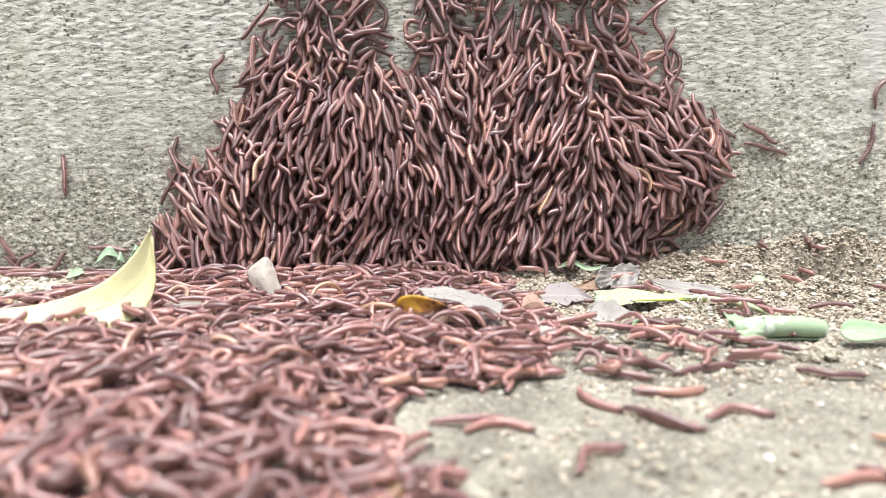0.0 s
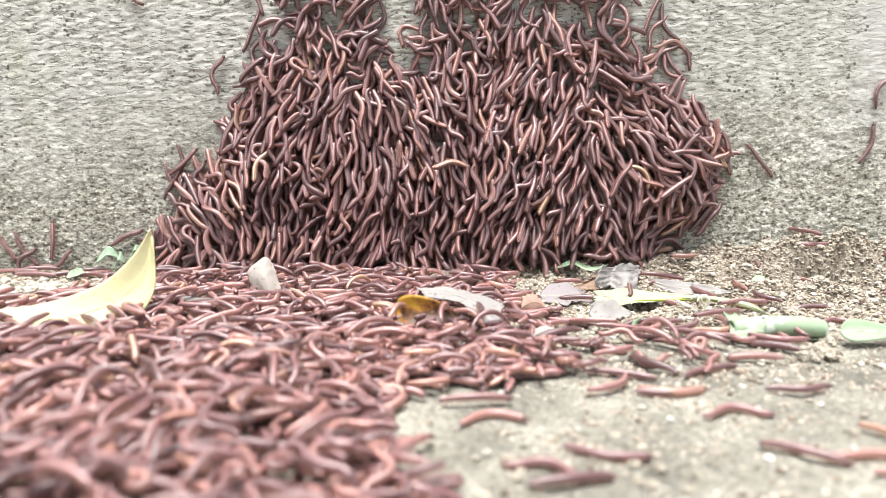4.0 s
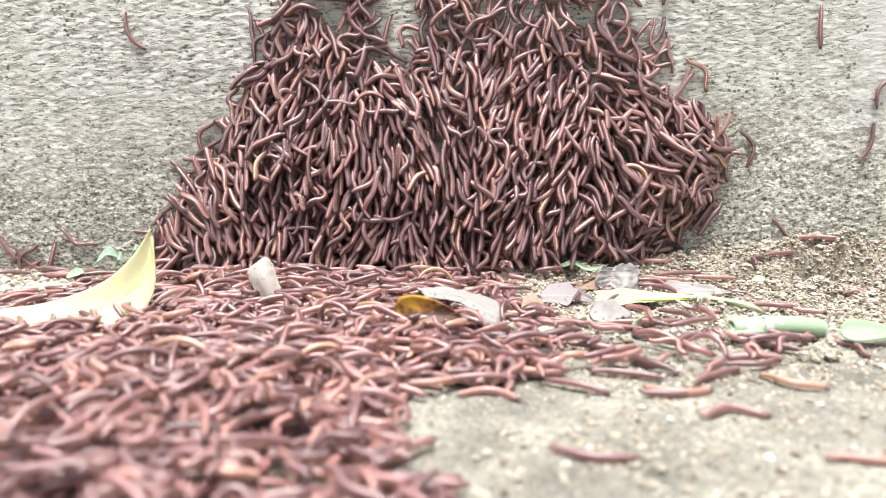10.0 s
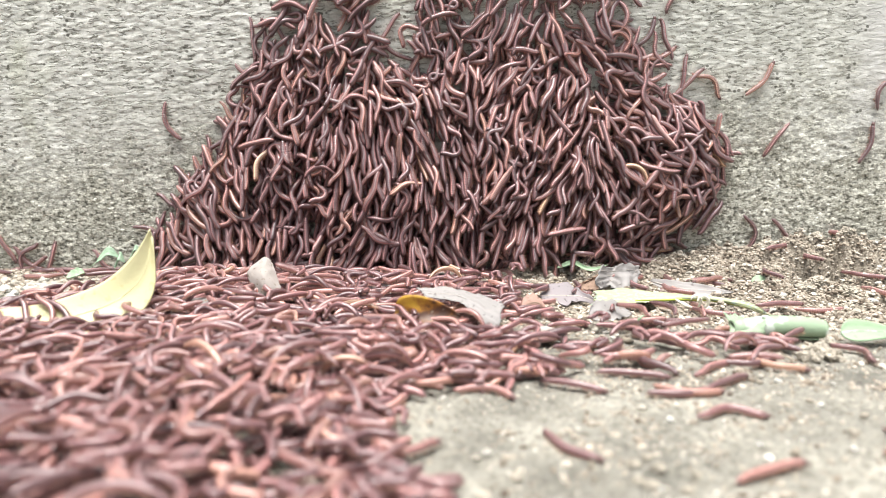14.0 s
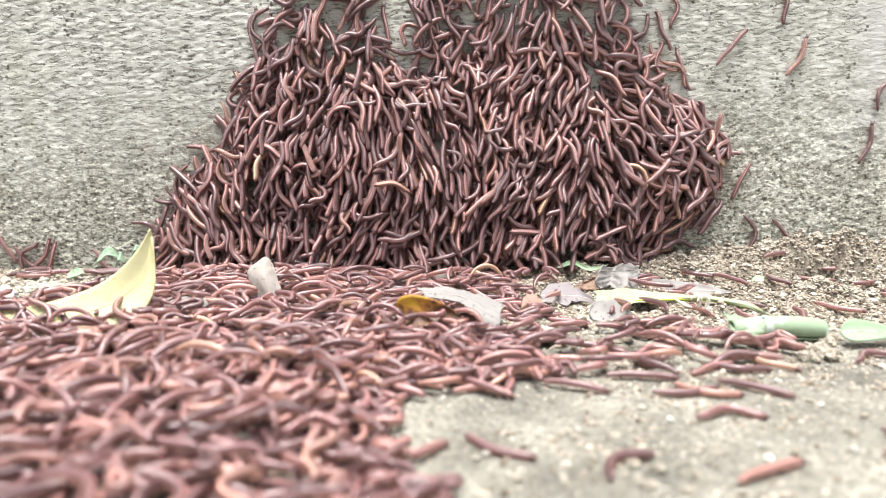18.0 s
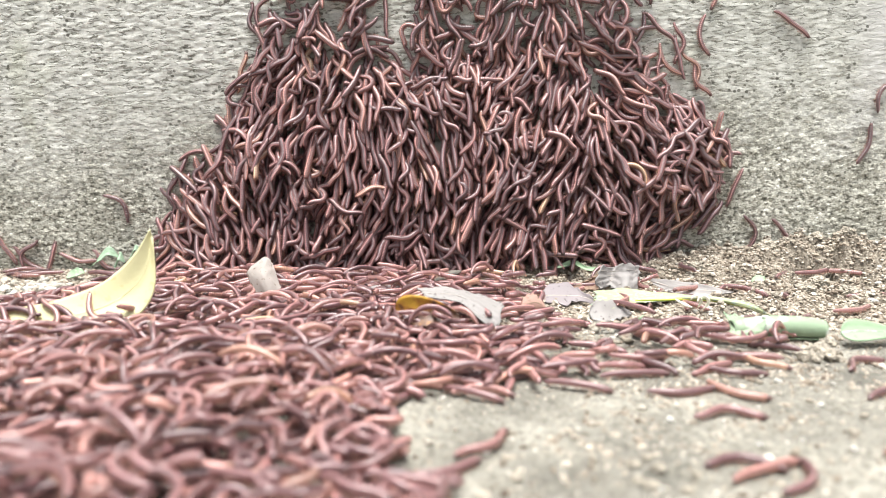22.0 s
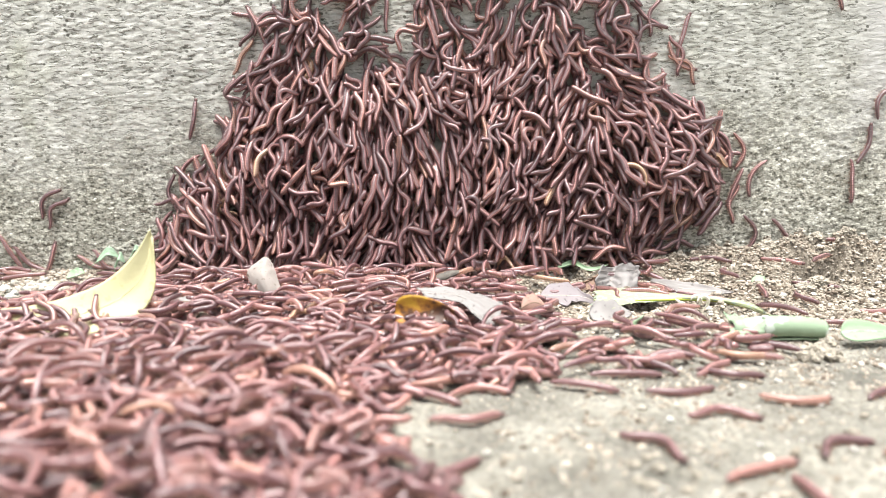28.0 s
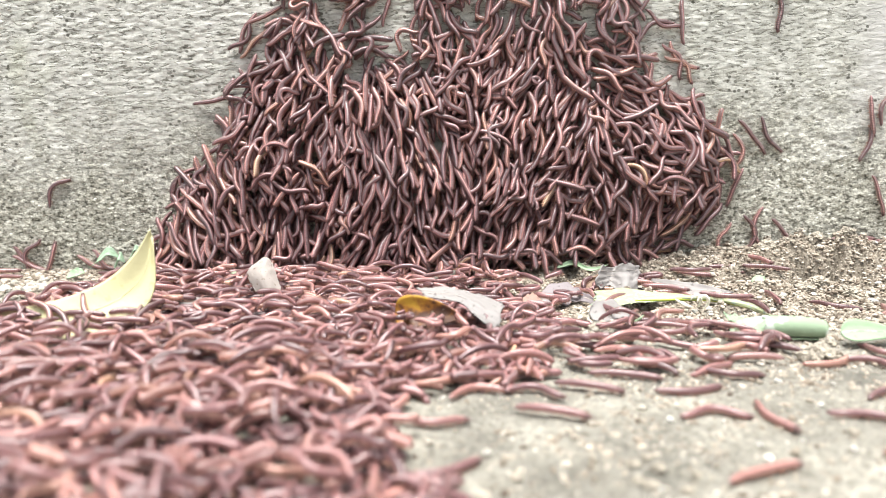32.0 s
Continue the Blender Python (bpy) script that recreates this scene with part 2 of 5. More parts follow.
WALL = concrete_wall_material()
PAVING = paving_material()
GRAIN = grain_material()
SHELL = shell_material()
LEG = plain_material("millipede_leg", (0.31, 0.165, 0.115), 0.5, 0.2)
HEAD = plain_material("millipede_head", (0.10, 0.052, 0.048), 0.4, 0.2)
YELLOW = leaf_material("yellow_leaf", (0.56, 0.535, 0.30), (0.46, 0.42, 0.21), 0.36, 0.55, 70)
YELLOW_RIB = plain_material("yellow_leaf_rib", (0.62, 0.585, 0.33), 0.5, 0.08)
AMBER = amber_material()
DRY = leaf_material("dry_grey_leaf", (0.34, 0.305, 0.275), (0.16, 0.115, 0.09), 0.38, 0.75)
PALE = leaf_material("pale_grey_leaf", (0.235, 0.222, 0.212), (0.11, 0.10, 0.094), 0.38, 0.7)
BROWN = leaf_material("brown_leaf", (0.20, 0.13, 0.09), (0.08, 0.05, 0.035), 0.36, 0.7)
GREEN = leaf_material("fresh_green_leaf", (0.235, 0.315, 0.205), (0.40, 0.45, 0.38), 0.48, 0.6, 40)
PALEGREEN = leaf_material("pale_green_leaf", (0.24, 0.34, 0.21), (0.17, 0.26, 0.14), 0.32, 0.45)
LIME = leaf_material("lime_strip", (0.40, 0.47, 0.06), (0.46, 0.52, 0.18), 0.40, 0.5)
SOFTGREEN = leaf_material("soft_green_leaf", (0.34, 0.38, 0.22), (0.30, 0.37, 0.29), 0.47, 0.5)
IVORY = plain_material("ivory_peel", (0.72, 0.70, 0.58), 0.5, 0.06)
SLATE = leaf_material("slate_grey_leaf", (0.21, 0.185, 0.19), (0.11, 0.095, 0.095), 0.39, 0.7)
SEEDLING = leaf_material("seedling_green", (0.30, 0.42, 0.29), (0.22, 0.33, 0.20), 0.34, 0.45)
RUSSET = leaf_material("russet_leaf", (0.30, 0.18, 0.14), (0.16, 0.09, 0.07), 0.38, 0.7)
BARK = plain_material("grey_bark", (0.11, 0.10, 0.085), 0.8, 0.4, 400)


# ---- helpers for shapes ----
def lattice(ix, iy, seed):
    h = (ix * 374761393 + iy * 668265263 + seed * 974634777) & 0xFFFFFFFF
    h = ((h ^ (h >> 13)) * 1274126177) & 0xFFFFFFFF
    return ((h ^ (h >> 16)) & 0xFFFF) / 65535.0


def vnoise(x, y, seed=0):
    """Smooth value noise from 0 to 1 on a unit lattice."""
    x, y = np.asarray(x, float), np.asarray(y, float)
    ix, iy = np.floor(x).astype(np.int64), np.floor(y).astype(np.int64)
    fx, fy = x - ix, y - iy
    fx, fy = fx * fx * (3 - 2 * fx), fy * fy * (3 - 2 * fy)
    a, b = lattice(ix, iy, seed), lattice(ix + 1, iy, seed)
    c, d = lattice(ix, iy + 1, seed), lattice(ix + 1, iy + 1, seed)
    return (a * (1 - fx) + b * fx) * (1 - fy) + (c * (1 - fx) + d * fx) * fy


def fbm(x, y, seed=0, octaves=4):
    total, amp = 0.0, 0.5
    for k in range(octaves):
        total = total + amp * vnoise(x * 2 ** k, y * 2 ** k, seed + k)
        amp *= 0.5
    return total


def smooth(a, b, x):
    t = np.clip((x - a) / (b - a), 0, 1)
    return t * t * (3 - 2 * t)


def mesh_of(name, verts, faces, mats, smooth_shaded=True, indices=None, uvs=None):
    me = bpy.data.meshes.new(name)
    me.from_pydata([tuple(v) for v in verts], [], faces)
    for m in mats:
        me.materials.append(m)
    if smooth_shaded:
        me.polygons.foreach_set("use_smooth", [True] * len(me.polygons))
    if indices is not None:
        me.polygons.foreach_set("material_index", list(indices))
    if uvs is not None:
        layer = me.uv_layers.new(name="along")
        loops = np.empty(len(me.loops), dtype=np.int32)
        me.loops.foreach_get("vertex_index", loops)
        layer.data.foreach_set("uv", np.asarray(uvs, dtype=np.float32)[loops].ravel())
    me.update()
    return me


def part(name, me, parent, label=""):
    """Links a mesh as one part under a thing or a part."""
    ob = new(name, me)
    ob.parent = parent
    if label:
        ob["label"] = label
    return ob


def grid_faces(nu, nv):
    i, j = np.meshgrid(np.arange(nu - 1), np.arange(nv - 1), indexing="ij")
    a = (i * nv + j).ravel()
    return np.stack([a, a + nv, a + nv + 1, a + 1], 1).tolist()


# ---- the ground: one sheet, with a crumbly soil bank against the wall ----
def ground_height(x, y):
    x, y = np.asarray(x, float), np.asarray(y, float)
    wide = smooth(0.02, 0.20, x)
    reach = 0.018 + 0.055 * smooth(0.05, 0.22, x)
    bank = (0.003 + 0.013 * wide) * smooth(-reach, 0.0, y) * smooth(-0.02, 0.06, x)
    soil = smooth(-0.115, -0.06, y + 0.03 * (fbm(x * 18, y * 18, 71) - 0.5)) * smooth(-0.01, 0.08, x)
    crumbs = (fbm(x * 140, y * 140, 5, 3) - 0.45) * 0.017 * soil * (1 + 1.6 * np.exp(-((x - 0.192) / 0.026) ** 2 - ((y + 0.026) / 0.016) ** 2))
    slab = (fbm(x * 160, y * 160, 9, 3) - 0.45) * 0.0016 + (fbm(x * 12, y * 12, 17, 2) - 0.4) * 0.003
    hollow = -0.012 * np.exp(-(((x - 0.190) / 0.016) ** 2 + ((y + 0.030) / 0.010) ** 2)) - 0.004 * np.exp(-(((x - 0.172) / 0.010) ** 2 + ((y + 0.024) / 0.007) ** 2))
    ridge = np.exp(-((x - 0.192) / 0.022) ** 2) * (0.45 + 0.9 * fbm(x * 170, y * 170, 83, 2))
    hollow = hollow + ridge * (0.0075 * np.exp(-((y + 0.0165) / 0.005) ** 2) - 0.006 * np.exp(-((y + 0.040) / 0.010) ** 2))
    hollow = hollow - 0.0035 * np.exp(-(((x - 0.054) / 0.006) ** 2 + ((y + 0.232) / 0.004) ** 2))
    hollow = hollow - 0.016 * np.exp(-(((x - 0.187) / 0.011) ** 4 + ((y + 0.026) / 0.007) ** 4))
    near = np.exp(-((x / 1.2) ** 2 + (y / 1.2) ** 2))
    return (bank + crumbs + slab + hollow) * near


def graded(lo, hi, step, far):
    inner = np.arange(lo, hi + step / 2, step)
    out = step * 1.5 ** np.arange(1, 40)
    out = np.cumsum(out)
    out = out[out < far]
    return np.concatenate([lo - out[::-1], inner, hi + out])


def build_ground():
    xs, ys = graded(-0.27, 0.27, 0.0012, 250), graded(-0.27, 0.012, 0.0010, 250)
    gx, gy = np.meshgrid(xs, ys, indexing="ij")
    verts = np.stack([gx, gy, ground_height(gx, gy)], -1).reshape(-1, 3)
    ob = new("ground", mesh_of("ground", verts, grid_faces(len(xs), len(ys)), [PAVING]))
    tagged(ob, "pale sandy concrete paving with crumbly soil against the wall", "ground", kind="structure")
    return ob


def wall_relief(x, z):
    """Flaky plaster above, coarse worn grain near the ground."""
    worn = smooth(0.115, 0.035, z - 0.03 * smooth(0.10, 0.19, x) + 0.07 * (fbm(x * 9, z * 9, 77) - 0.5))
    flake = smooth(0.41, 0.48, fbm(x * 260, z * 640, 31, 4)) * 0.00034 + smooth(0.42, 0.52, fbm(x * 520, z * 900, 37, 2)) * 0.00018
    grain = smooth(0.30, 0.62, fbm(x * 480, z * 520, 53, 3)) * 0.0005 + smooth(0.40, 0.50, fbm(x * 160, z * 190, 59, 3)) * 0.0003
    dents = (fbm(x * 45, z * 60, 43, 3) - 0.47) * 0.0006
    calm = 1 - 0.7 * (1 - worn) * smooth(0.198, 0.215, x + 0.02 * (fbm(x * 9, z * 9, 79) - 0.5))
    return (flake * (1 - worn) + grain * worn + dents) * calm - 0.0006


def build_wall():
    xs, zs = graded(-0.245, 0.245, 0.0008, 2.5), graded(-0.008, 0.145, 0.0006, 0.35)
    zs = zs[zs > -0.3]
    gx, gz = np.meshgrid(xs, zs, indexing="ij")
    front = np.stack([gx, -wall_relief(gx, gz), gz], -1).reshape(-1, 3)
    faces = grid_faces(len(xs), len(zs))
    n = len(front)
    x0, x1, z0, z1 = xs[0], xs[-1], zs[0], zs[-1]
    back = [(x0, 0.15, z0), (x1, 0.15, z0), (x1, 0.15, z1), (x0, 0.15, z1)]
    nz = len(zs)
    c = [0, (len(xs) - 1) * nz, len(xs) * nz - 1, nz - 1]
    b0 = n
    faces += [[b0 + 1, b0, b0 + 3, b0 + 2], [c[0], c[3], b0 + 3, b0], [c[2], c[1], b0 + 1, b0 + 2], [c[3], c[2], b0 + 2, b0 + 3]]
    ob = new("wall_back", mesh_of("wall_back", np.concatenate([front, back]), faces, [WALL]))
    tagged(ob, "rough weathered grey concrete wall with flaky pitted face", "wall", kind="structure")
    return ob


# ---- millipedes ----
class Shape:
    """The body of one millipede along a curve in its own plane; x runs forward, z is its back."""

    def __init__(self, length, radius, bend, wave, arch, rings, sides, legs):
        n = rings + 1
        s = np.linspace(-0.5, 0.5, n)
        heading = bend * s + wave * np.sin(2 * np.pi * s)
        step = length / (n - 1)
        px = np.concatenate([[0], np.cumsum(np.cos(heading[:-1]) * step)])
        py = np.concatenate([[0], np.cumsum(np.sin(heading[:-1]) * step)])
        px, py = px - px.mean(), py - py.mean()
        pz = radius * 1.15 + arch * (0.25 - s ** 2) * 4
        # the tail runs thin, the head end is blunt
        ends = np.minimum((0.5 + s) * length / (radius * 1.5), (0.5 - s) * length / (radius * 1.1))
        taper = np.sqrt(np.clip(1 - (1 - np.clip(ends, 0, 1)) ** 2, 0.03, 1))
        r = radius * taper * (0.70 + 0.30 * smooth(-0.5, -0.12, s)) * (1 - 0.12 * smooth(0.3, 0.5, s))
        a = np.arange(sides) / sides * 2 * np.pi
        nx, ny = -np.sin(heading), np.cos(heading)
        ring = r[:, None]
        v = np.stack([px[:, None] + nx[:, None] * ring * np.sin(a), py[:, None] + ny[:, None] * ring * np.sin(a), pz[:, None] + ring * np.cos(a)], -1)
        self.verts = v.reshape(-1, 3).tolist()
        self.uvs = np.stack(np.broadcast_arrays(((s + 0.5) * 25.0)[:, None], (a / (2 * np.pi))[None, :]), -1).reshape(-1, 2).tolist()
        self.faces = []
        for i in range(n - 1):
            for j in range(sides):
                k = (j + 1) % sides
                self.faces.append([i * sides + j, i * sides + k, (i + 1) * sides + k, (i + 1) * sides + j])
        self.faces.append(list(range(sides))[::-1])
        self.faces.append([(n - 1) * sides + j for j in range(sides)])
        self.mats = [0] * len(self.faces)
        self.leg_verts, self.leg_faces = [], []
        self.tip = (px[-1], py[-1], pz[-1], heading[-1])
        self.radius = radius
        if legs:
            for i in range(2, n - 2):
                for side in (-1, 1):
                    sway = 0.5 * math.sin(i * 1.3 + side)
                    d = np.array([nx[i], ny[i], 0]) * side
                    f = np.array([math.cos(heading[i]), math.sin(heading[i]), 0])
                    base = np.array([px[i], py[i], pz[i] - r[i] * 0.55]) + d * r[i] * 0.7
                    foot = np.array([px[i], py[i], pz[i] - radius * 1.25]) + d * r[i] * 1.35 + f * radius * sway
                    w = radius * 0.13
                    k = len(self.leg_verts)
                    for c in (base, foot):
                        for q in (f * w, -f * w, np.array([0, 0, w * 1.4])):
                            self.leg_verts.append((c + q).tolist())
                        w *= 0.5
                    self.leg_faces += [[k, k + 1, k + 4, k + 3], [k + 1, k + 2, k + 5, k + 4], [k + 2, k, k + 3, k + 5]]

    def whole(self, name):
        n = len(self.verts)
        verts = self.verts + self.leg_verts
        faces = self.faces + [[i + n for i in f] for f in self.leg_faces]
        mats = self.mats + [1] * len(self.leg_faces)
        uvs = self.uvs + [(0.5, 0.5)] * len(self.leg_verts)
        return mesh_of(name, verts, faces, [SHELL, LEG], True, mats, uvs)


rng = np.random.default_rng(11)
KINDS = [(0.0180 + 0.0050 * rng.random(), 0.00127 + 0.00022 * rng.random(), rng.normal(0, 0.7), rng.normal(0, 0.72), abs(rng.normal(0, 0.0010))) for _ in range(20)]
KINDS += [(0.0185 + 0.0045 * rng.random(), 0.00120 + 0.00022 * rng.random(), rng.normal(0, 1.1), rng.normal(0, 0.9), abs(rng.normal(0, 0.0012))) for _ in range(12)]
KINDS += [(0.022, 0.0013, 2.6, 0.1, 0.001), (0.022, 0.0013, -2.2, -0.3, 0.001), (0.022, 0.0013, 1.6, 0.8, 0)]
CARPET_KINDS = [(0.0168 + 0.0050 * rng.random(), 0.00103 + 0.00023 * rng.random(), rng.normal(0, 1.4), rng.normal(0, 1.0), 0.0003 + abs(rng.normal(0, 0.0014))) for _ in range(30)]
CARPET_MESHES = [Shape(*k, rings=22, sides=8, legs=True).whole("millipede") for k in CARPET_KINDS]
SWARM_MESHES = [Shape(*k, rings=22, sides=8, legs=True).whole("millipede") for k in KINDS]
CALM_MESHES = SWARM_MESHES[:26]
LOW_SHAPES = [Shape(*k, rings=14, sides=6, legs=False) for k in KINDS[:16]]


def inside(poly, x, y):
    """Which of the points lie in the polygon."""
    x, y = np.asarray(x, float), np.asarray(y, float)
    hit = np.zeros(x.shape, bool)
    for (x0, y0), (x1, y1) in zip(poly, poly[1:] + poly[:1]):
        cross = (y0 > y) != (y1 > y)
        with np.errstate(divide="ignore", invalid="ignore"):
            at = (x1 - x0) * (y - y0) / (y1 - y0 + 1e-12) + x0
        hit ^= cross & (x < at)
    return hit


def rim(poly, x, y):
    """Distance from the points to the polygon's outline."""
    best = np.full(np.shape(x), 9.0)
    for (x0, y0), (x1, y1) in zip(poly, poly[1:] + poly[:1]):
        dx, dy = x1 - x0, y1 - y0
        t = np.clip(((x - x0) * dx + (y - y0) * dy) / (dx * dx + dy * dy + 1e-12), 0, 1)
        best = np.minimum(best, np.hypot(x - x0 - t * dx, y - y0 - t * dy))
    return best


PILE = [(-0.1547, 0.002), (-0.152, 0.0157), (-0.1404, 0.0268), (-0.1344, 0.0444), (-0.1222, 0.0531), (-0.1149, 0.0654), (-0.1074, 0.083), (-0.0978, 0.0928),
        (-0.0983, 0.1081), (-0.0859, 0.1212), (-0.0827, 0.1379), (-0.0821, 0.165), (-0.0356, 0.165), (-0.0361, 0.1271), (-0.0316, 0.1094), (-0.0195, 0.1039),
        (-0.0119, 0.1059), (-0.0174, 0.119), (-0.0135, 0.165), (0.0906, 0.165), (0.092, 0.1231), (0.1005, 0.1094), (0.1046, 0.0948), (0.1227, 0.090),
        (0.1397, 0.0788), (0.1472, 0.0654), (0.1403, 0.0516), (0.140, 0.0288), (0.1209, 0.0247), (0.1128, 0.0070), (0.0666, 0.0073), (0.0342, 0.0060),
        (-0.019, -0.002), (-0.0991, -0.001)]
CARPET = [(-0.30, -0.088), (-0.178, -0.080), (-0.150, -0.030), (-0.024, -0.018), (0.030, -0.004), (0.108, -0.002), (0.107, -0.040), (0.070, -0.058), (0.040, -0.100),
          (0.080, -0.106), (0.133, -0.122), (0.123, -0.149), (0.058, -0.163), (0.012, -0.177), (-0.012, -0.183), (-0.016, -0.212), (0.001, -0.250),
          (0.0, -0.30), (-0.30, -0.30)]


PILE_REACH = [(x, z - 0.03 if z < 0.0135 and -0.154 < x < 0.112 else z) for x, z in PILE]      # the same, drawn on below the ground


def pile_depth(x, z):
    """How far the heap on the wall stands out from it."""
    d = np.minimum(1, rim(PILE_REACH, x, z) / 0.022)
    bulge = np.exp(-((z - 0.038) / 0.034) ** 2)
    return 0.001 + d * (0.0076 + 0.0030 * bulge) * (1 - 0.80 * smooth(0.066, 0.122, z)) * (0.70 + 0.6 * vnoise(x * 85, z * 70, 3))


CLEARINGS = ((-0.004, -0.098, 0.020, 0.012), (-0.076, -0.070, 0.012, 0.010), (0.019, -0.108, 0.012, 0.010), (-0.102, -0.095, 0.012, 0.008), (0.056, -0.074, 0.020, 0.012), (-0.155, -0.140, 0.026, 0.012), (-0.125, -0.128, 0.016, 0.010), (0.03, -0.0242, 0.026, 0.013), (-0.0025, -0.0321, 0.012, 0.009), (0.0491, -0.0505, 0.022, 0.013))      # thinly covered spots before standing leaves


def carpet_depth(x, y):
    d = np.minimum(1, rim(CARPET, x, y) / 0.03)
    heap = smooth(-0.13, -0.19, y) * smooth(0.0, -0.05, x)
    return 0.0003 + d * (0.0022 + 0.0050 * heap) * (0.6 + 0.8 * vnoise(x * 45, y * 45, 8))


def on_wall(x, z, off, angle, roll=0.0, pitch=0.0):
    """Pose on the wall: angle in degrees from +x, its back to the room."""
    m = Matrix(((1, 0, 0), (0, 0, -1), (0, 1, 0))).to_4x4()
    return Matrix.Translation((x, -off, z)) @ m @ pose(0, 0, 0, 0, 0, angle) @ pose(0, 0, 0, roll, pitch, 0)


def on_ground(x, y, off, angle, roll=0.0, pitch=0.0):
    return Matrix.Translation((x, y, float(ground_height(x, y)) + off)) @ pose(0, 0, 0, 0, 0, angle) @ pose(0, 0, 0, roll, pitch, 0)


def flow(x, z):
    """The way the millipedes of the heap mostly lie, in degrees."""
    upper = float(smooth(0.085, 0.125, z))
    side = float(smooth(0.05, 0.10, x))
    edge = 1 - min(1.0, float(rim(PILE, x, z)) / 0.014)
    return 90 + (vnoise(x * 34, z * 34, 21) - 0.5) * (80 + 110 * upper + 60 * side) + rng.normal(0, 9 + 11 * upper + 16 * edge + 8 * side) + 180 * int(rng.integers(2))


def scatter(poly, lo, hi, across, along):
    """Staggered places inside a polygon."""
    out = []
    for i, x in enumerate(np.arange(lo[0], hi[0], across)):
        for y in np.arange(lo[1] + (i % 3) / 3 * along, hi[1], along):
            out.append((x + rng.normal(0, across * 0.25), y + rng.normal(0, along * 0.22)))
    out = np.array(out)
    return out[inside(poly, out[:, 0], out[:, 1])]


def joined(name, poses):
    """One mesh of many simple millipedes."""
    verts, faces, uvs, n = [], [], [], 0
    for i, m in enumerate(poses):
        s = LOW_SHAPES[i % len(LOW_SHAPES)]
        a = np.array(m)
        verts.append(np.array(s.verts) @ a[:3, :3].T + a[:3, 3])
        faces += [[q + n for q in f] for f in s.faces]
        uvs += s.uvs
        n += len(s.verts)
    return mesh_of(name, np.concatenate(verts), faces, [SHELL], True, None, uvs)


MOVES = []          # (object, rows) of all that moves


def still_rows(make, x, y, angle, restless):
    """Lies in the heap: holds, shifts a little along its body, holds again."""
    rows, t = [], 0.0
    while t < 32:
        rows.append((t, make(x, y, angle)))
        t += 1.2 + rng.exponential(2.8)
        if rng.random() < restless:
            go = rng.normal(0.0008, 0.0018)
            x, y = x + math.cos(radians(angle)) * go, y + math.sin(radians(angle)) * go
            angle += rng.normal(0, 3.5)
    rows.append((32.0, make(x, y, angle)))
    return rows


def crawl_rows(make, poly, x, y, angle, speed, step=1.6, wobble=16):
    """Crawls forward; at the outline it turns the way that keeps it inside."""
    rows, t = [], 0.0
    while t < 32:
        rows.append((t, make(x, y, angle)))
        go = speed * step * (0.25 + 1.1 * rng.random()) * (rng.random() > 0.2)
        first = rng.normal(0, wobble)
        side = 1 if rng.random() < 0.5 else -1
        for turn in (first, side * 35, -side * 35, side * 75, -side * 75, None):
            if turn is None:
                angle += side * 80
                break
            nx, ny = x + math.cos(radians(angle + turn)) * (go + 0.006), y + math.sin(radians(angle + turn)) * (go + 0.006)
            if inside(poly, nx, ny):
                x, y = x + math.cos(radians(angle + turn)) * go, y + math.sin(radians(angle + turn)) * go
                angle += turn
                break
        t += step
    rows.append((32.0, make(x, y, angle)))
    return rows


def build_swarm(label, category, shapes, base_poses, places, make, poly, angle_of, crawl, speed, restless, tilt):
    """A swarm: a joined under-layer and, on it, single millipedes that move."""
    root = tagged(new("millipede_swarm", joined("millipede_swarm", base_poses)), label, category, kind="stuff")
    for i, (x, y) in enumerate(places):
        ob = part("millipede", shapes[int(rng.integers(len(shapes)))], root)
        lift, roll, pitch = rng.random(), rng.normal(0, 9), rng.normal(0, tilt)
        goes = rng.random() < crawl
        place = lambda px, py, a, lift=lift, roll=roll, pitch=pitch, goes=goes: make(px, py, a, lift + 0.5 * goes, roll, pitch)
        a = angle_of(x, y)
        if goes:
            rows = crawl_rows(place, poly, x, y, a, speed * (0.5 + rng.random()))
        else:
            rows = still_rows(place, x, y, a, restless)
        ob.matrix_basis = rows[0][1]
        MOVES.append((ob, rows))
    return root


def wall_make(x, z, a, lift, roll, pitch):
    deep = float(pile_depth(x, z))
    lean = 21 * math.sin(radians(a)) * min(1.0, deep / 0.0034)      # lower ends stand out, as in shingles
    return on_wall(x, z, deep + lift * 0.0030, a, roll, pitch + lean)


def carpet_make(x, y, a, lift, roll, pitch):
    thin = 1 - 0.6 * float(smooth(0.0, 0.06, x))
    return on_ground(x, y, float(carpet_depth(x, y)) + lift * 0.0036 * thin, a, roll, pitch * thin)


# bare spots in the loose upper part of the heap: x, z, half width, half height
WALL_GAPS = ((-0.0770, 0.1176, 0.0084, 0.0055), (-0.0589, 0.1116, 0.0079, 0.0038), (-0.0471, 0.0998, 0.0074, 0.0055), (-0.0264, 0.1217, 0.0073, 0.0167), (-0.0119, 0.1059, 0.0125, 0.0035), (-0.0265, 0.1094, 0.0084, 0.0071), (0.0338, 0.1341, 0.0094, 0.0059), (0.0630, 0.1357, 0.0139, 0.0043), (0.0782, 0.0998, 0.0063, 0.0083))


def bare(x, z):
    """1 in the middle of a bare spot, 0 outside."""
    return sum(np.exp(-(((x - gx) / rx) ** 2 + ((z - gz) / rz) ** 2) ** 2) for gx, gz, rx, rz in WALL_GAPS)


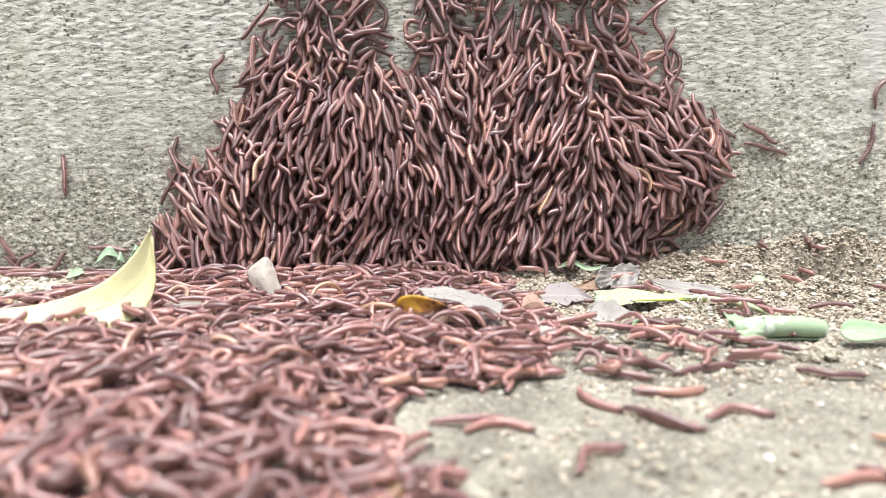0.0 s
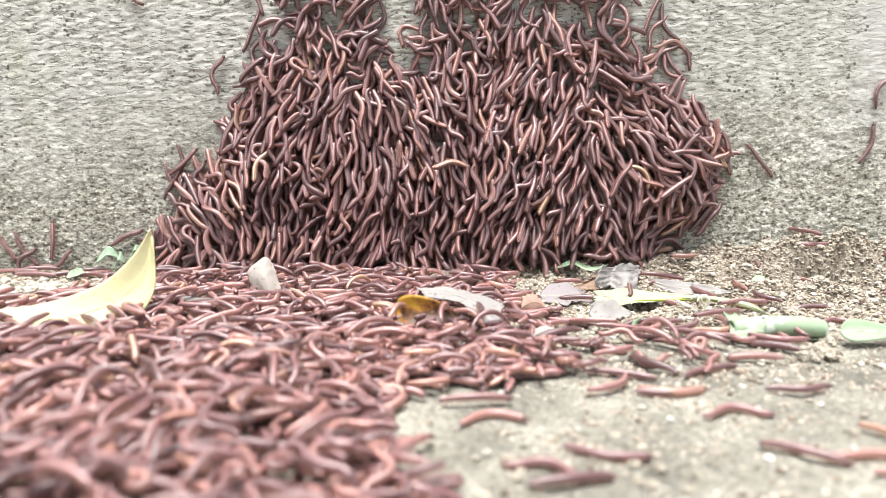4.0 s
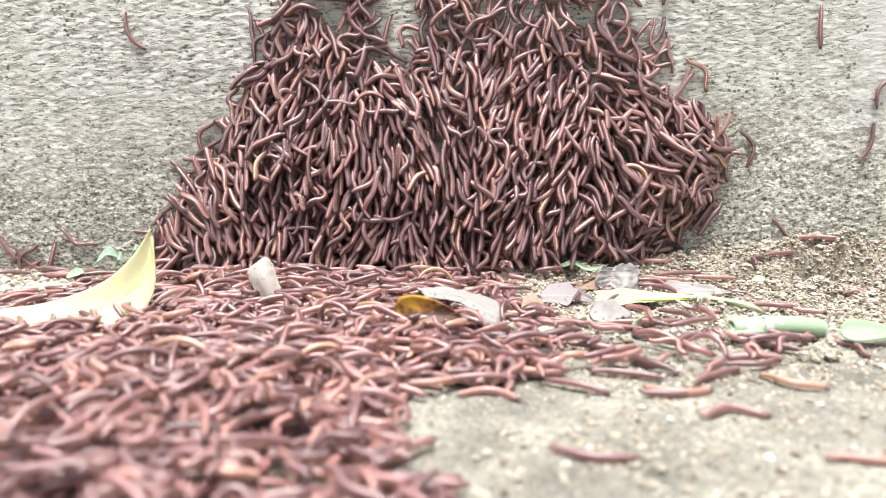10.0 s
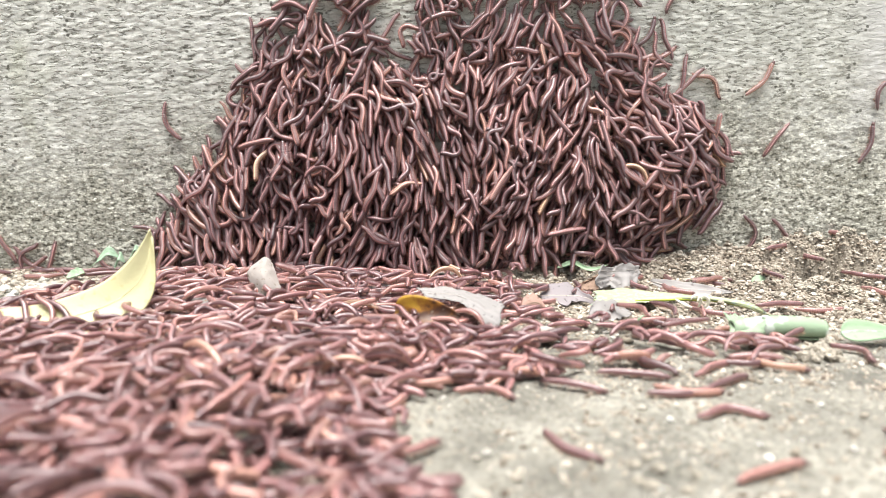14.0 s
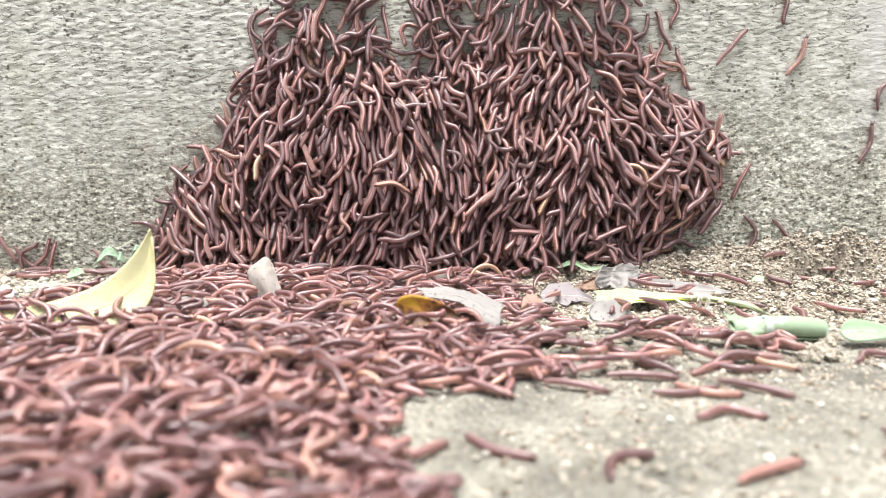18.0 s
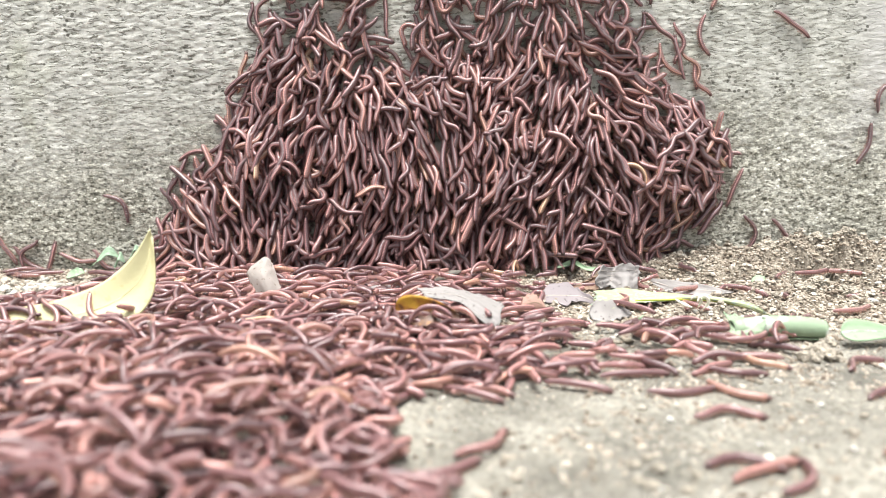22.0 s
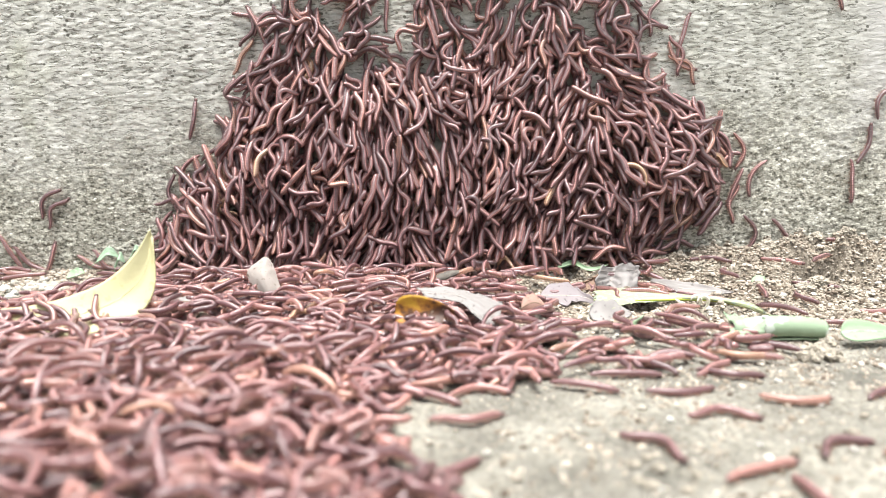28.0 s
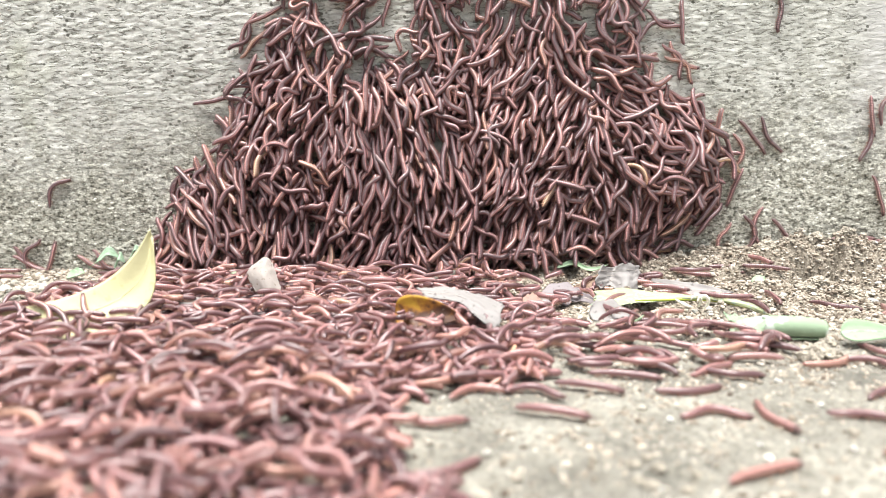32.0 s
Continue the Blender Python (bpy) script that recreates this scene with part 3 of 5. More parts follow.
def build_wall_swarms():
    lo, hi = (-0.155, -0.005), (0.155, 0.165)
    under = [on_wall(x, z, float(pile_depth(x, z)) * k, flow(x, z), rng.normal(0, 8), rng.normal(8, 4))
             for k in (0.10, 0.5) for x, z in scatter(PILE, lo, hi, 0.0034, 0.0150)]
    under = [m for m in under if rng.random() > max(0.92 * float(smooth(0.100, 0.122, m.translation.z)), 2.5 * float(bare(m.translation.x, m.translation.z)))]
    tops = scatter(PILE, lo, hi, 0.0030, 0.0118)
    tops = tops[rng.random(len(tops)) > 0.20 * smooth(0.103, 0.125, tops[:, 1])]
    tops = np.concatenate([tops, scatter(PILE, (-0.09, 0.097), (0.10, 0.150), 0.0095, 0.0170)])
    tops = tops[rng.random(len(tops)) > 1.6 * bare(tops[:, 0], tops[:, 1])]
    for z0, z1, crawl, text in ((-0.1, 0.045, 0.12, "dense dark heap of plum-brown millipedes at the wall's foot"), (0.045, 0.088, 0.14, "packed wriggling millipedes in the middle of the heap on the wall"),
                                (0.088, 0.3, 0.22, "loose upper part of the millipede heap climbing the concrete wall")):
        pick = tops[(tops[:, 1] >= z0) & (tops[:, 1] < z1)]
        base = [m for m in under if z0 <= m.translation.z < z1]
        build_swarm(text, "millipedes", SWARM_MESHES if z1 > 0.1 else CALM_MESHES, base, pick, wall_make, PILE, flow, crawl, 0.0035, 0.45, 8)


def build_carpets():
    def any_angle(x, y):
        """Near the camera many lie end-on to it, further off more lie along the wall."""
        near = float(smooth(-0.10, -0.15, y))
        aside = float(smooth(-0.02, 0.05, x))
        lie = rng.normal(90, 42) if rng.random() < (0.25 + 0.55 * near) * (1 - 0.6 * aside) else rng.normal(0, 38 - 14 * aside)
        return lie + 180 * int(rng.integers(2))

    def thin(points):
        litter = smooth(-0.12, -0.07, points[:, 1]) * smooth(-0.03, 0.05, points[:, 0])
        keep = (1 - 0.82 * litter) * (1 - 0.85 * smooth(-0.005, 0.06, points[:, 0]))
        for x, y, rx, ry in CLEARINGS:
            keep = keep * (1 - 0.85 * np.exp(-(((points[:, 0] - x) / rx) ** 2 + ((points[:, 1] - y) / ry) ** 2) ** 2))
        return points[rng.random(len(points)) < keep]
    under = [on_ground(x, y, float(carpet_depth(x, y)) * k, any_angle(x, y), rng.normal(0, 8), rng.normal(0, 5))
             for k in (0.15, 0.85) for x, y in thin(scatter(CARPET, (-0.25, -0.262), (0.14, -0.002), 0.0050, 0.0145))]
    tops = thin(scatter(CARPET, (-0.25, -0.262), (0.14, -0.002), 0.0041, 0.0114))
    near = scatter(CARPET, (-0.25, -0.262), (0.03, -0.165), 0.0074, 0.0200)
    tops = np.concatenate([tops, near])
    for lo, hi, text in ((-0.30, -0.205, "thick carpet of reddish millipedes heaped on the paving"), (-0.205, -0.160, "deep carpet of wriggling pinkish brown millipedes"),
                         (-0.160, -0.115, "reddish millipedes milling over sandy paving"), (-0.115, -0.070, "rusty millipedes crawling past the yellow leaf"),
                         (-0.070, 0.01, "rusty millipedes crawling among leaf litter at the wall's foot")):
        pick = tops[(tops[:, 1] >= lo) & (tops[:, 1] < hi)]
        base = [m for m in under if lo <= m.translation.y < hi]
        build_swarm(text, "millipedes", CARPET_MESHES, base, pick, carpet_make, CARPET, any_angle, 0.6, 0.0055, 0.8, 11)


# ---- leaves ----
def spline(points, n):
    p = [Vector(q) for q in points]
    p = [2 * p[0] - p[1], *p, 2 * p[-1] - p[-2]]
    out = []
    for k in range(n):
        u = k / (n - 1) * (len(p) - 3)
        i = min(int(u), len(p) - 4)
        t = u - i
        a, b, c, d = p[i:i + 4]
        out.append(0.5 * ((2 * b) + (c - a) * t + (2 * a - 5 * b + 4 * c - d) * t ** 2 + (3 * b - a - 3 * c + d) * t ** 3))
    return out


def leaf(name, label, line, sides, width, mat, rib_mat, cup=0.15, ragged=0.0, blunt=0.7, thick=0.0003, seed=1, rib=True, stalk=0.0, category="leaf", base_width=0.0, fill=0.75, crinkle=0.10):
    """A leaf along a line, its blade spread to the given sides."""
    n, k = 25, 11
    mid, side = spline(line, n), [v.normalized() for v in spline(sides, n)]
    top = []
    for i in range(n):
        s = i / (n - 1)
        w = width / 2 * max(base_width * (1 - s), math.sin(math.pi * min(1, max(0, s)) ** blunt) ** fill if 0 < s < 1 else 0.02)
        tangent = (mid[min(n - 1, i + 1)] - mid[max(0, i - 1)]).normalized()
        up = tangent.cross(side[i]).normalized()
        for j in range(k):
            v = j / (k - 1) * 2 - 1
            edge = 1 + ragged * (float(vnoise(s * 13 + 3, v * 2, seed)) - 0.5) * (abs(v) > 0.5)
            wave = (float(vnoise(s * (5 + 18 * (crinkle - 0.1)), v * 2.5, seed + 5)) - 0.5) * width * crinkle
            top.append(mid[i] + side[i] * (w * v * edge) + up * (cup * w * v * v + wave * max(abs(v), min(1, crinkle * 4 - 0.4))))
    ups = []
    for i in range(n):
        tangent = (mid[min(n - 1, i + 1)] - mid[max(0, i - 1)]).normalized()
        ups += [tangent.cross(side[i]).normalized() * thick] * k
    verts = [t + u for t, u in zip(top, ups)] + [t - u for t, u in zip(top, ups)]
    m = n * k
    faces = grid_faces(n, k)
    faces += [[m + q for q in f[::-1]] for f in faces]
    loop = [i * k for i in range(n)] + [(n - 1) * k + j for j in range(1, k)] + [i * k + k - 1 for i in range(n - 2, -1, -1)] + [j for j in range(k - 2, 0, -1)]
    for a, b in zip(loop, loop[1:] + loop[:1]):
        faces.append([a, a + m, b + m, b])
    root = tagged(new(name), label, category)
    root.location = mid[n // 2]
    shift = -root.location
    part("blade", mesh_of("blade", [v + shift for v in verts], faces, [mat]), root)
    if rib:
        part("midrib", tube("midrib", [p + shift for p in mid[:-3]], [width * 0.022 * (1 - 0.7 * i / n) + thick for i in range(n - 3)], rib_mat), root)
    if stalk:
        d = (mid[0] - mid[2]).normalized()
        part("stalk", tube("stalk", [mid[0] + shift, mid[0] + shift + d * stalk * 0.5, mid[0] + shift + d * stalk + Vector((0, 0, stalk * 0.1))], [width * 0.03, width * 0.025, width * 0.03], rib_mat), root)
    return root


def smooth_row(row, u):
    """The point at u, from 0 to 1, on a smooth line through a row of points."""
    p = [Vector(q) for q in row]
    p = [2 * p[0] - p[1], *p, 2 * p[-1] - p[-2]]
    f = u * (len(p) - 3)
    i = min(int(f), len(p) - 4)
    t = f - i
    a, b, c, d = p[i:i + 4]
    return 0.5 * ((2 * b) + (c - a) * t + (2 * a - 5 * b + 4 * c - d) * t ** 2 + (3 * b - a - 3 * c + d) * t ** 3)


def on_sheet(rows, u, v):
    """The point of a bent sheet: u along its rows, v from the first row to the last."""
    return smooth_row([smooth_row(r, u) for r in rows], v)


def sheet(name, label, rows, mat, thick=0.00025, crinkle=0.0, ragged=0.0, seed=1, category="leaf", veins=0, vein_mat=None):
    """A bent or crumpled leaf blade through a few rows of points, lower edge first."""
    n, k = 37, 21
    root = tagged(new(name), label, category)
    centre = on_sheet(rows, 0.5, 0.5)
    root.location = centre
    top = []
    for i in range(n):
        for j in range(k):
            u, v = i / (n - 1), j / (k - 1)
            rough = ragged * (float(fbm(u * 9 + v * 5, seed + 0.5, seed + 3, 3)) - 0.45)
            inner = min(1.0, min(u, 1 - u, v, 1 - v) * 6)
            u2, v2 = u + (0.5 - u) * rough * (1 - inner), v + (0.5 - v) * rough * (1 - inner) * 2
            p = on_sheet(rows, u2, v2)
            fold = crinkle * (abs(float(fbm(u * 4, v * 4, seed, 3)) - 0.45) * 3 - 0.25)
            e = 0.02
            normal = (on_sheet(rows, min(1, u2 + e), v2) - on_sheet(rows, max(0, u2 - e), v2)).cross(on_sheet(rows, u2, min(1, v2 + e)) - on_sheet(rows, u2, max(0, v2 - e)))
            normal = normal.normalized() if normal.length > 1e-12 else Vector((0, -1, 0))
            top.append((p + normal * fold - centre, normal))
    verts = [p + q * thick for p, q in top] + [p - q * thick for p, q in top]
    m = n * k
    front = grid_faces(n, k)
    faces = front + [[m + q for q in f[::-1]] for f in front]
    loop = [i * k for i in range(n)] + [(n - 1) * k + j for j in range(1, k)] + [i * k + k - 1 for i in range(n - 2, -1, -1)] + [j for j in range(k - 2, 0, -1)]
    faces += [[a, a + m, b + m, b] for a, b in zip(loop, loop[1:] + loop[:1])]
    part("blade", mesh_of("blade", verts, faces, [mat]), root)
    for q in range(veins):
        v = (q + 1) / (veins + 1)
        line = [on_sheet(rows, u, v) - centre + Vector((0, -thick, thick)) for u in np.linspace(0.03, 0.94, 16)]
        part("vein", tube("vein", line, [0.00020 - 0.0001 * i / 15 for i in range(16)], vein_mat, 5), root)
    return root


def tube(name, line, radii, mat, sides=6):
    verts, faces = [], []
    n = len(line)
    for i in range(n):
        t = (line[min(n - 1, i + 1)] - line[max(0, i - 1)]).normalized()
        a = t.orthogonal().normalized()
        b = t.cross(a)
        for j in range(sides):
            q = 2 * math.pi * j / sides
            verts.append(line[i] + (a * math.cos(q) + b * math.sin(q)) * radii[i])
    for i in range(n - 1):
        for j in range(sides):
            k = (j + 1) % sides
            faces.append([i * sides + j, i * sides + k, (i + 1) * sides + k, (i + 1) * sides + j])
    faces += [list(range(sides))[::-1], [(n - 1) * sides + j for j in range(sides)]]
    return mesh_of(name, verts, faces, [mat])


def twig(line, radius):
    ends = [Vector(p) for p in line]
    mid = ends[0].lerp(ends[1], 0.5) + Vector((0, 0, radius * 2))
    root = tagged(new("twig"), "thin bleached twig lying in the litter", "twig", "twigs in the litter")
    root.location = mid
    part("stem", tube("stem", [ends[0] - mid, Vector((0, 0, 0)), ends[1] - mid], [radius, radius * 0.9, radius * 0.5], PALETWIG), root)


def peel(x, y, z):
    """A curl of ivory peel: nearly closed loops of ribbon and a tail."""
    root = tagged(new("peel_curl"), "ivory white curl of peel on the green strip", "peel")
    root.location = (x, y, z)
    loops = [[Vector((0.0048 + 0.0026 * math.cos(a), -0.0006 * a, 0.0004 + 0.0030 * math.sin(a))) for a in np.linspace(-1.3, 3.0, 20)],
             [Vector((0.0022 + 0.0024 * math.cos(a), 0.0012 - 0.0005 * a, 0.0002 + 0.0029 * math.sin(a))) for a in np.linspace(-0.9, 2.7, 20)],
             [Vector((-0.0062 + 0.0066 * u, 0.0005 - 0.002 * u, 0.0016 - 0.0046 * u + 0.0016 * u * u)) for u in np.linspace(0, 1, 20)]]
    for line in loops:
        part("ribbon", tube("ribbon", line, [0.00025 + 0.00055 * math.sin(math.pi * i / 19) for i in range(20)], IVORY), root)


PALETWIG = plain_material("pale_twig", (0.48, 0.43, 0.36), 0.7, 0.2, 500)


def rolled_leaf(x0, x1, y, radius):
    """A green leaf rolled up into a loose tube along x, with a ragged end and a torn flap."""
    n, k = 28, 26
    z0 = float(ground_height((x0 + x1) / 2, y)) + radius * 0.9
    root = tagged(new("rolled_leaf"), "rolled-up fresh green leaf lying on the sand", "leaf")
    root.location = ((x0 + x1) / 2, y, z0)
    outer, inner = [], []
    for i in range(n):
        s = i / (n - 1)
        for j in range(k):
            u = j / (k - 1)
            a = -2.2 + u * 8.0
            r = radius * (1.0 - 0.26 * u) * (0.86 + 0.2 * math.sin(math.pi * min(1, s * 0.9 + 0.1))) * (1 + 0.12 * (float(vnoise(s * 7, u * 4, 61)) - 0.5))
            end = 0.0045 * (float(vnoise(u * 5, 2.0, 63)) - 0.5) * float(smooth(0.3, 0.0, s) + smooth(0.75, 1.0, s))
            x = (s - 0.5) * (x1 - x0) + end
            bend = 0.0012 * math.sin(s * 3.0)
            for store, q in ((outer, r), (inner, r - 0.0004)):
                store.append((x, math.cos(a) * q * 0.95, math.sin(a) * q + bend))
    m = n * k
    f = grid_faces(n, k)
    faces = f + [[m + q for q in g[::-1]] for g in f]
    for i in range(n - 1):
        for j in (0, k - 1):
            faces.append([i * k + j, (i + 1) * k + j, m + (i + 1) * k + j, m + i * k + j])
    for j in range(k - 1):
        for i in (0, n - 1):
            faces.append([i * k + j, i * k + j + 1, m + i * k + j + 1, m + i * k + j])
    part("blade", mesh_of("blade", outer + inner, faces, [GREEN]), root)


YELLOW_LEAF = [[(-0.1766, -0.1330, 0.0020), (-0.1609, -0.1320, 0.0012), (-0.1491, -0.1310, 0.0013), (-0.1360, -0.1280, 0.0023), (-0.1228, -0.1220, 0.0043), (-0.1150, -0.1150, 0.0087), (-0.1112, -0.1105, 0.0184), (-0.1121, -0.1075, 0.0354)],
          [(-0.1805, -0.1263, 0.0049), (-0.1648, -0.1243, 0.0054), (-0.1527, -0.1233, 0.0061), (-0.1398, -0.1213, 0.0081), (-0.1270, -0.1170, 0.0116), (-0.1194, -0.1120, 0.0169), (-0.1147, -0.1085, 0.0252), (-0.1132, -0.1060, 0.0371)],
          [(-0.1827, -0.1220, 0.0086), (-0.1673, -0.1190, 0.0105), (-0.1549, -0.1180, 0.0117), (-0.1423, -0.1170, 0.0148), (-0.1301, -0.1145, 0.0197), (-0.1227, -0.1115, 0.0257), (-0.1172, -0.1090, 0.0325), (-0.1133, -0.1070, 0.0393)]]


def build_litter():
    sheet("fallen_leaf", "large pale yellow fallen leaf with a curled upturned tip", YELLOW_LEAF, YELLOW, crinkle=0.00012, veins=1, vein_mat=YELLOW_RIB)
    leaf("amber_leaf", "curled amber and dark brown dead leaf", [(-0.0181, -0.1165, 0.0086), (-0.0115, -0.1200, 0.0098), (-0.0030, -0.1216, 0.0097), (0.0068, -0.1202, 0.0080)],
         [(0, 0.3, 0.9)] * 4, 0.0125, AMBER, BROWN, cup=0.5, rib=False)
    sheet("dry_leaf", "folded pale grey dry leaf with a sharp tip", [[(-0.0061, -0.1130, 0.0138), (0.0067, -0.1150, 0.0121), (0.0126, -0.1185, 0.0077), (0.0198, -0.1220, 0.0021)],
          [(-0.0070, -0.1105, 0.0145), (0.0053, -0.1110, 0.0138), (0.0143, -0.1150, 0.0101), (0.0214, -0.1185, 0.0064)],
          [(-0.0093, -0.1065, 0.0156), (0.0036, -0.1045, 0.0151), (0.0152, -0.1055, 0.0124), (0.0242, -0.1075, 0.0097)]],
          PALE, crinkle=0.0009, ragged=0.3, seed=3, veins=1, vein_mat=DRY)
    leaf("dry_leaf", "narrow pale grey dry leaf with a long tail", [(-0.0391, -0.0647, 0.0010), (-0.0304, -0.0627, 0.0034), (-0.0215, -0.0617, 0.0037), (-0.0062, -0.0607, 0.0032)],
         [(0, 0.7, 0.5)] * 4, 0.0075, PALE, DRY, cup=0.2, seed=4)
    sheet("dry_leaf", "small cupped grey-brown dry leaf standing up", [[(-0.0797, -0.0770, 0.0049), (-0.0739, -0.0790, 0.0044), (-0.0700, -0.0755, 0.0050)],
          [(-0.0838, -0.0735, 0.0106), (-0.0769, -0.0775, 0.0123), (-0.0715, -0.0735, 0.0096)],
          [(-0.0856, -0.0715, 0.0147), (-0.0784, -0.0740, 0.0172), (-0.0731, -0.0720, 0.0143)],
          [(-0.0814, -0.0695, 0.0188), (-0.0774, -0.0705, 0.0211), (-0.0749, -0.0700, 0.0182)]],
          DRY, crinkle=0.0005, ragged=0.15, seed=7)
    leaf("dry_leaf", "pale dead leaf curling off the ground", [(-0.1136, -0.0970, 0.0065), (-0.1073, -0.0950, 0.0072), (-0.1007, -0.0940, 0.0069), (-0.0941, -0.0940, 0.0079)],
         [(0, 0.7, 0.4)] * 4, 0.01, PALE, BROWN, cup=-0.4, seed=9)
    sheet("crumpled_leaf", "crumpled silvery grey dead leaf with a rolled edge", [[(0.0731, -0.0510, 0.0022), (0.0787, -0.0470, 0.0026), (0.0836, -0.0550, 0.0002), (0.0907, -0.0490, 0.0017)],
          [(0.0710, -0.0525, 0.0063), (0.0795, -0.0440, 0.0055), (0.0845, -0.0500, 0.0052), (0.0917, -0.0455, 0.0053)],
          [(0.0728, -0.0495, 0.0097), (0.0806, -0.0410, 0.0076), (0.0858, -0.0460, 0.0092), (0.0938, -0.0410, 0.0076)],
          [(0.0750, -0.0460, 0.0128), (0.0820, -0.0390, 0.0100), (0.0864, -0.0440, 0.0129), (0.0941, -0.0380, 0.0106)]],
          PALE, crinkle=0.0011, ragged=0.25, seed=14, veins=3, vein_mat=DRY)
    sheet("dry_leaf", "dark brown curled dead leaf under the crumpled one", [[(0.0602, -0.0505, 0.0026), (0.0660, -0.0520, 0.0022), (0.0719, -0.0530, 0.0024)],
          [(0.0638, -0.0495, 0.0043), (0.0689, -0.0460, 0.0043), (0.0735, -0.0470, 0.0054)],
          [(0.0663, -0.0485, 0.0049), (0.0704, -0.0450, 0.0063), (0.0743, -0.0460, 0.0092)]],
          BROWN, crinkle=0.001, ragged=0.2, seed=13)
    leaf("dry_leaf", "flat bluish grey decayed leaf", [(0.0429, -0.0686, 0.0033), (0.0528, -0.0697, 0.0036), (0.0615, -0.0697, 0.0031), (0.0668, -0.0804, 0.0031)],
         [(0, 0.8, 0.5)] * 4, 0.012, SLATE, DRY, cup=0.1, ragged=0.8, seed=15)
    leaf("dry_leaf", "flat grey-violet decayed leaf", [(0.1007, -0.0371, 0.0029), (0.1087, -0.0498, 0.0026), (0.1185, -0.0563, 0.0029), (0.1303, -0.0648, 0.0042)],
         [(0, 0.8, 0.5)] * 4, 0.0095, PALE, DRY, cup=0.15, ragged=0.3, seed=17, crinkle=0.2)
    leaf("dry_leaf", "pale dusty fragment of dead leaf", [(0.0593, -0.0980, 0.0030), (0.0651, -0.0962, 0.0035), (0.0716, -0.0921, 0.0023), (0.0783, -0.0918, 0.0013)],
         [(0, 0.8, 0.5)] * 4, 0.014, PALE, DRY, cup=0.1, ragged=0.5, seed=19, rib=False)
    leaf("grass_leaf", "narrow light green blade of grass", [(0.0576, -0.0190, 0.0057), (0.0668, -0.0153, 0.0076), (0.0738, -0.0237, 0.0059), (0.0839, -0.0179, 0.0071)],
         [(0, 0.6, 0.7)] * 4, 0.003, PALEGREEN, PALEGREEN, cup=0.3, rib=False)
    strip = [[(0.0629, -0.0921, 0.0038), (0.0708, -0.0902, 0.0038), (0.0821, -0.0826, 0.0038), (0.0934, -0.0807, 0.0038), (0.1062, -0.0787, 0.0038), (0.1173, -0.0817, 0.0038), (0.1253, -0.0921, 0.0038), (0.1288, -0.1018, 0.0038)],
          [(0.0649, -0.0838, 0.0052), (0.0736, -0.0808, 0.0052), (0.0843, -0.0768, 0.0052), (0.0943, -0.0783, 0.0052), (0.1060, -0.0798, 0.0052), (0.1169, -0.0833, 0.0052), (0.1255, -0.0933, 0.0052), (0.1281, -0.1044, 0.0052)],
          [(0.0677, -0.0723, 0.0060), (0.0773, -0.0680, 0.0060), (0.0873, -0.0680, 0.0060), (0.0959, -0.0733, 0.0060), (0.1066, -0.0785, 0.0060), (0.1173, -0.0825, 0.0060), (0.1265, -0.0922, 0.0060), (0.1283, -0.1048, 0.0060)]]
    blade = sheet("green_leaf", "torn pale green leaf tapering into a long lime strip", strip, SOFTGREEN, crinkle=0.0004, ragged=0.35, seed=21)
    ridge = [on_sheet(strip, u, 0.12) - blade.location + Vector((0, -0.0003, 0.0003)) for u in np.linspace(0.28, 0.97, 24)]
    part("midrib", tube("midrib", ridge, [0.0005 * math.sin(math.pi * (0.12 + 0.85 * i / 23)) + 0.0001 for i in range(24)], LIME), blade, "bright lime green midrib")
    rolled_leaf(0.1085, 0.1430, -0.1251, 0.0046)
    sheet("green_leaf", "torn flap of green leaf beside the rolled one", [[(0.1031, -0.1315, 0.0026), (0.1099, -0.1310, 0.0026), (0.1171, -0.1305, 0.0029)],
          [(0.1059, -0.1270, 0.0046), (0.1114, -0.1275, 0.0059), (0.1178, -0.1300, 0.0070)],
          [(0.1074, -0.1170, 0.0082), (0.1126, -0.1215, 0.0076), (0.1180, -0.1270, 0.0096)]],
          GREEN, crinkle=0.0007, ragged=0.5, seed=25)
    leaf("green_leaf", "small oval pale green leaf", [(0.1439, -0.1324, 0.0052), (0.1489, -0.1314, 0.0055), (0.1567, -0.1304, 0.0052), (0.1687, -0.1294, 0.0045)],
         [(0, 0.75, 0.6)] * 4, 0.0098, PALEGREEN, GREEN, cup=0.15, blunt=0.75, seed=27)
    leaf("green_leaf", "tiny pale green leaf on the soil", [(0.1491, -0.0379, 0.0030), (0.1522, -0.0369, 0.0037), (0.1550, -0.0369, 0.0039), (0.1585, -0.0369, 0.0037)],
         [(0, 0.7, 0.6)] * 4, 0.0042, PALEGREEN, GREEN, cup=0.1, rib=False, seed=29)
    leaf("seedling_leaf", "small bright green seedling leaf by the wall", [(-0.1801, -0.0080, 0.0071), (-0.1771, -0.0070, 0.0099), (-0.1737, -0.0070, 0.0120), (-0.1693, -0.0060, 0.0085)],
         [(0.2, 0.5, 0.8)] * 4, 0.006, SEEDLING, PALEGREEN, cup=0.15, seed=31, stalk=0.006)
    leaf("seedling_leaf", "small bright green seedling leaf by the wall", [(-0.1706, -0.0080, 0.0041), (-0.1698, -0.0070, 0.0069), (-0.1687, -0.0070, 0.0093), (-0.1666, -0.0060, 0.0058)],
         [(0.2, 0.5, 0.8)] * 4, 0.006, SEEDLING, PALEGREEN, cup=0.15, seed=32, stalk=0.006)
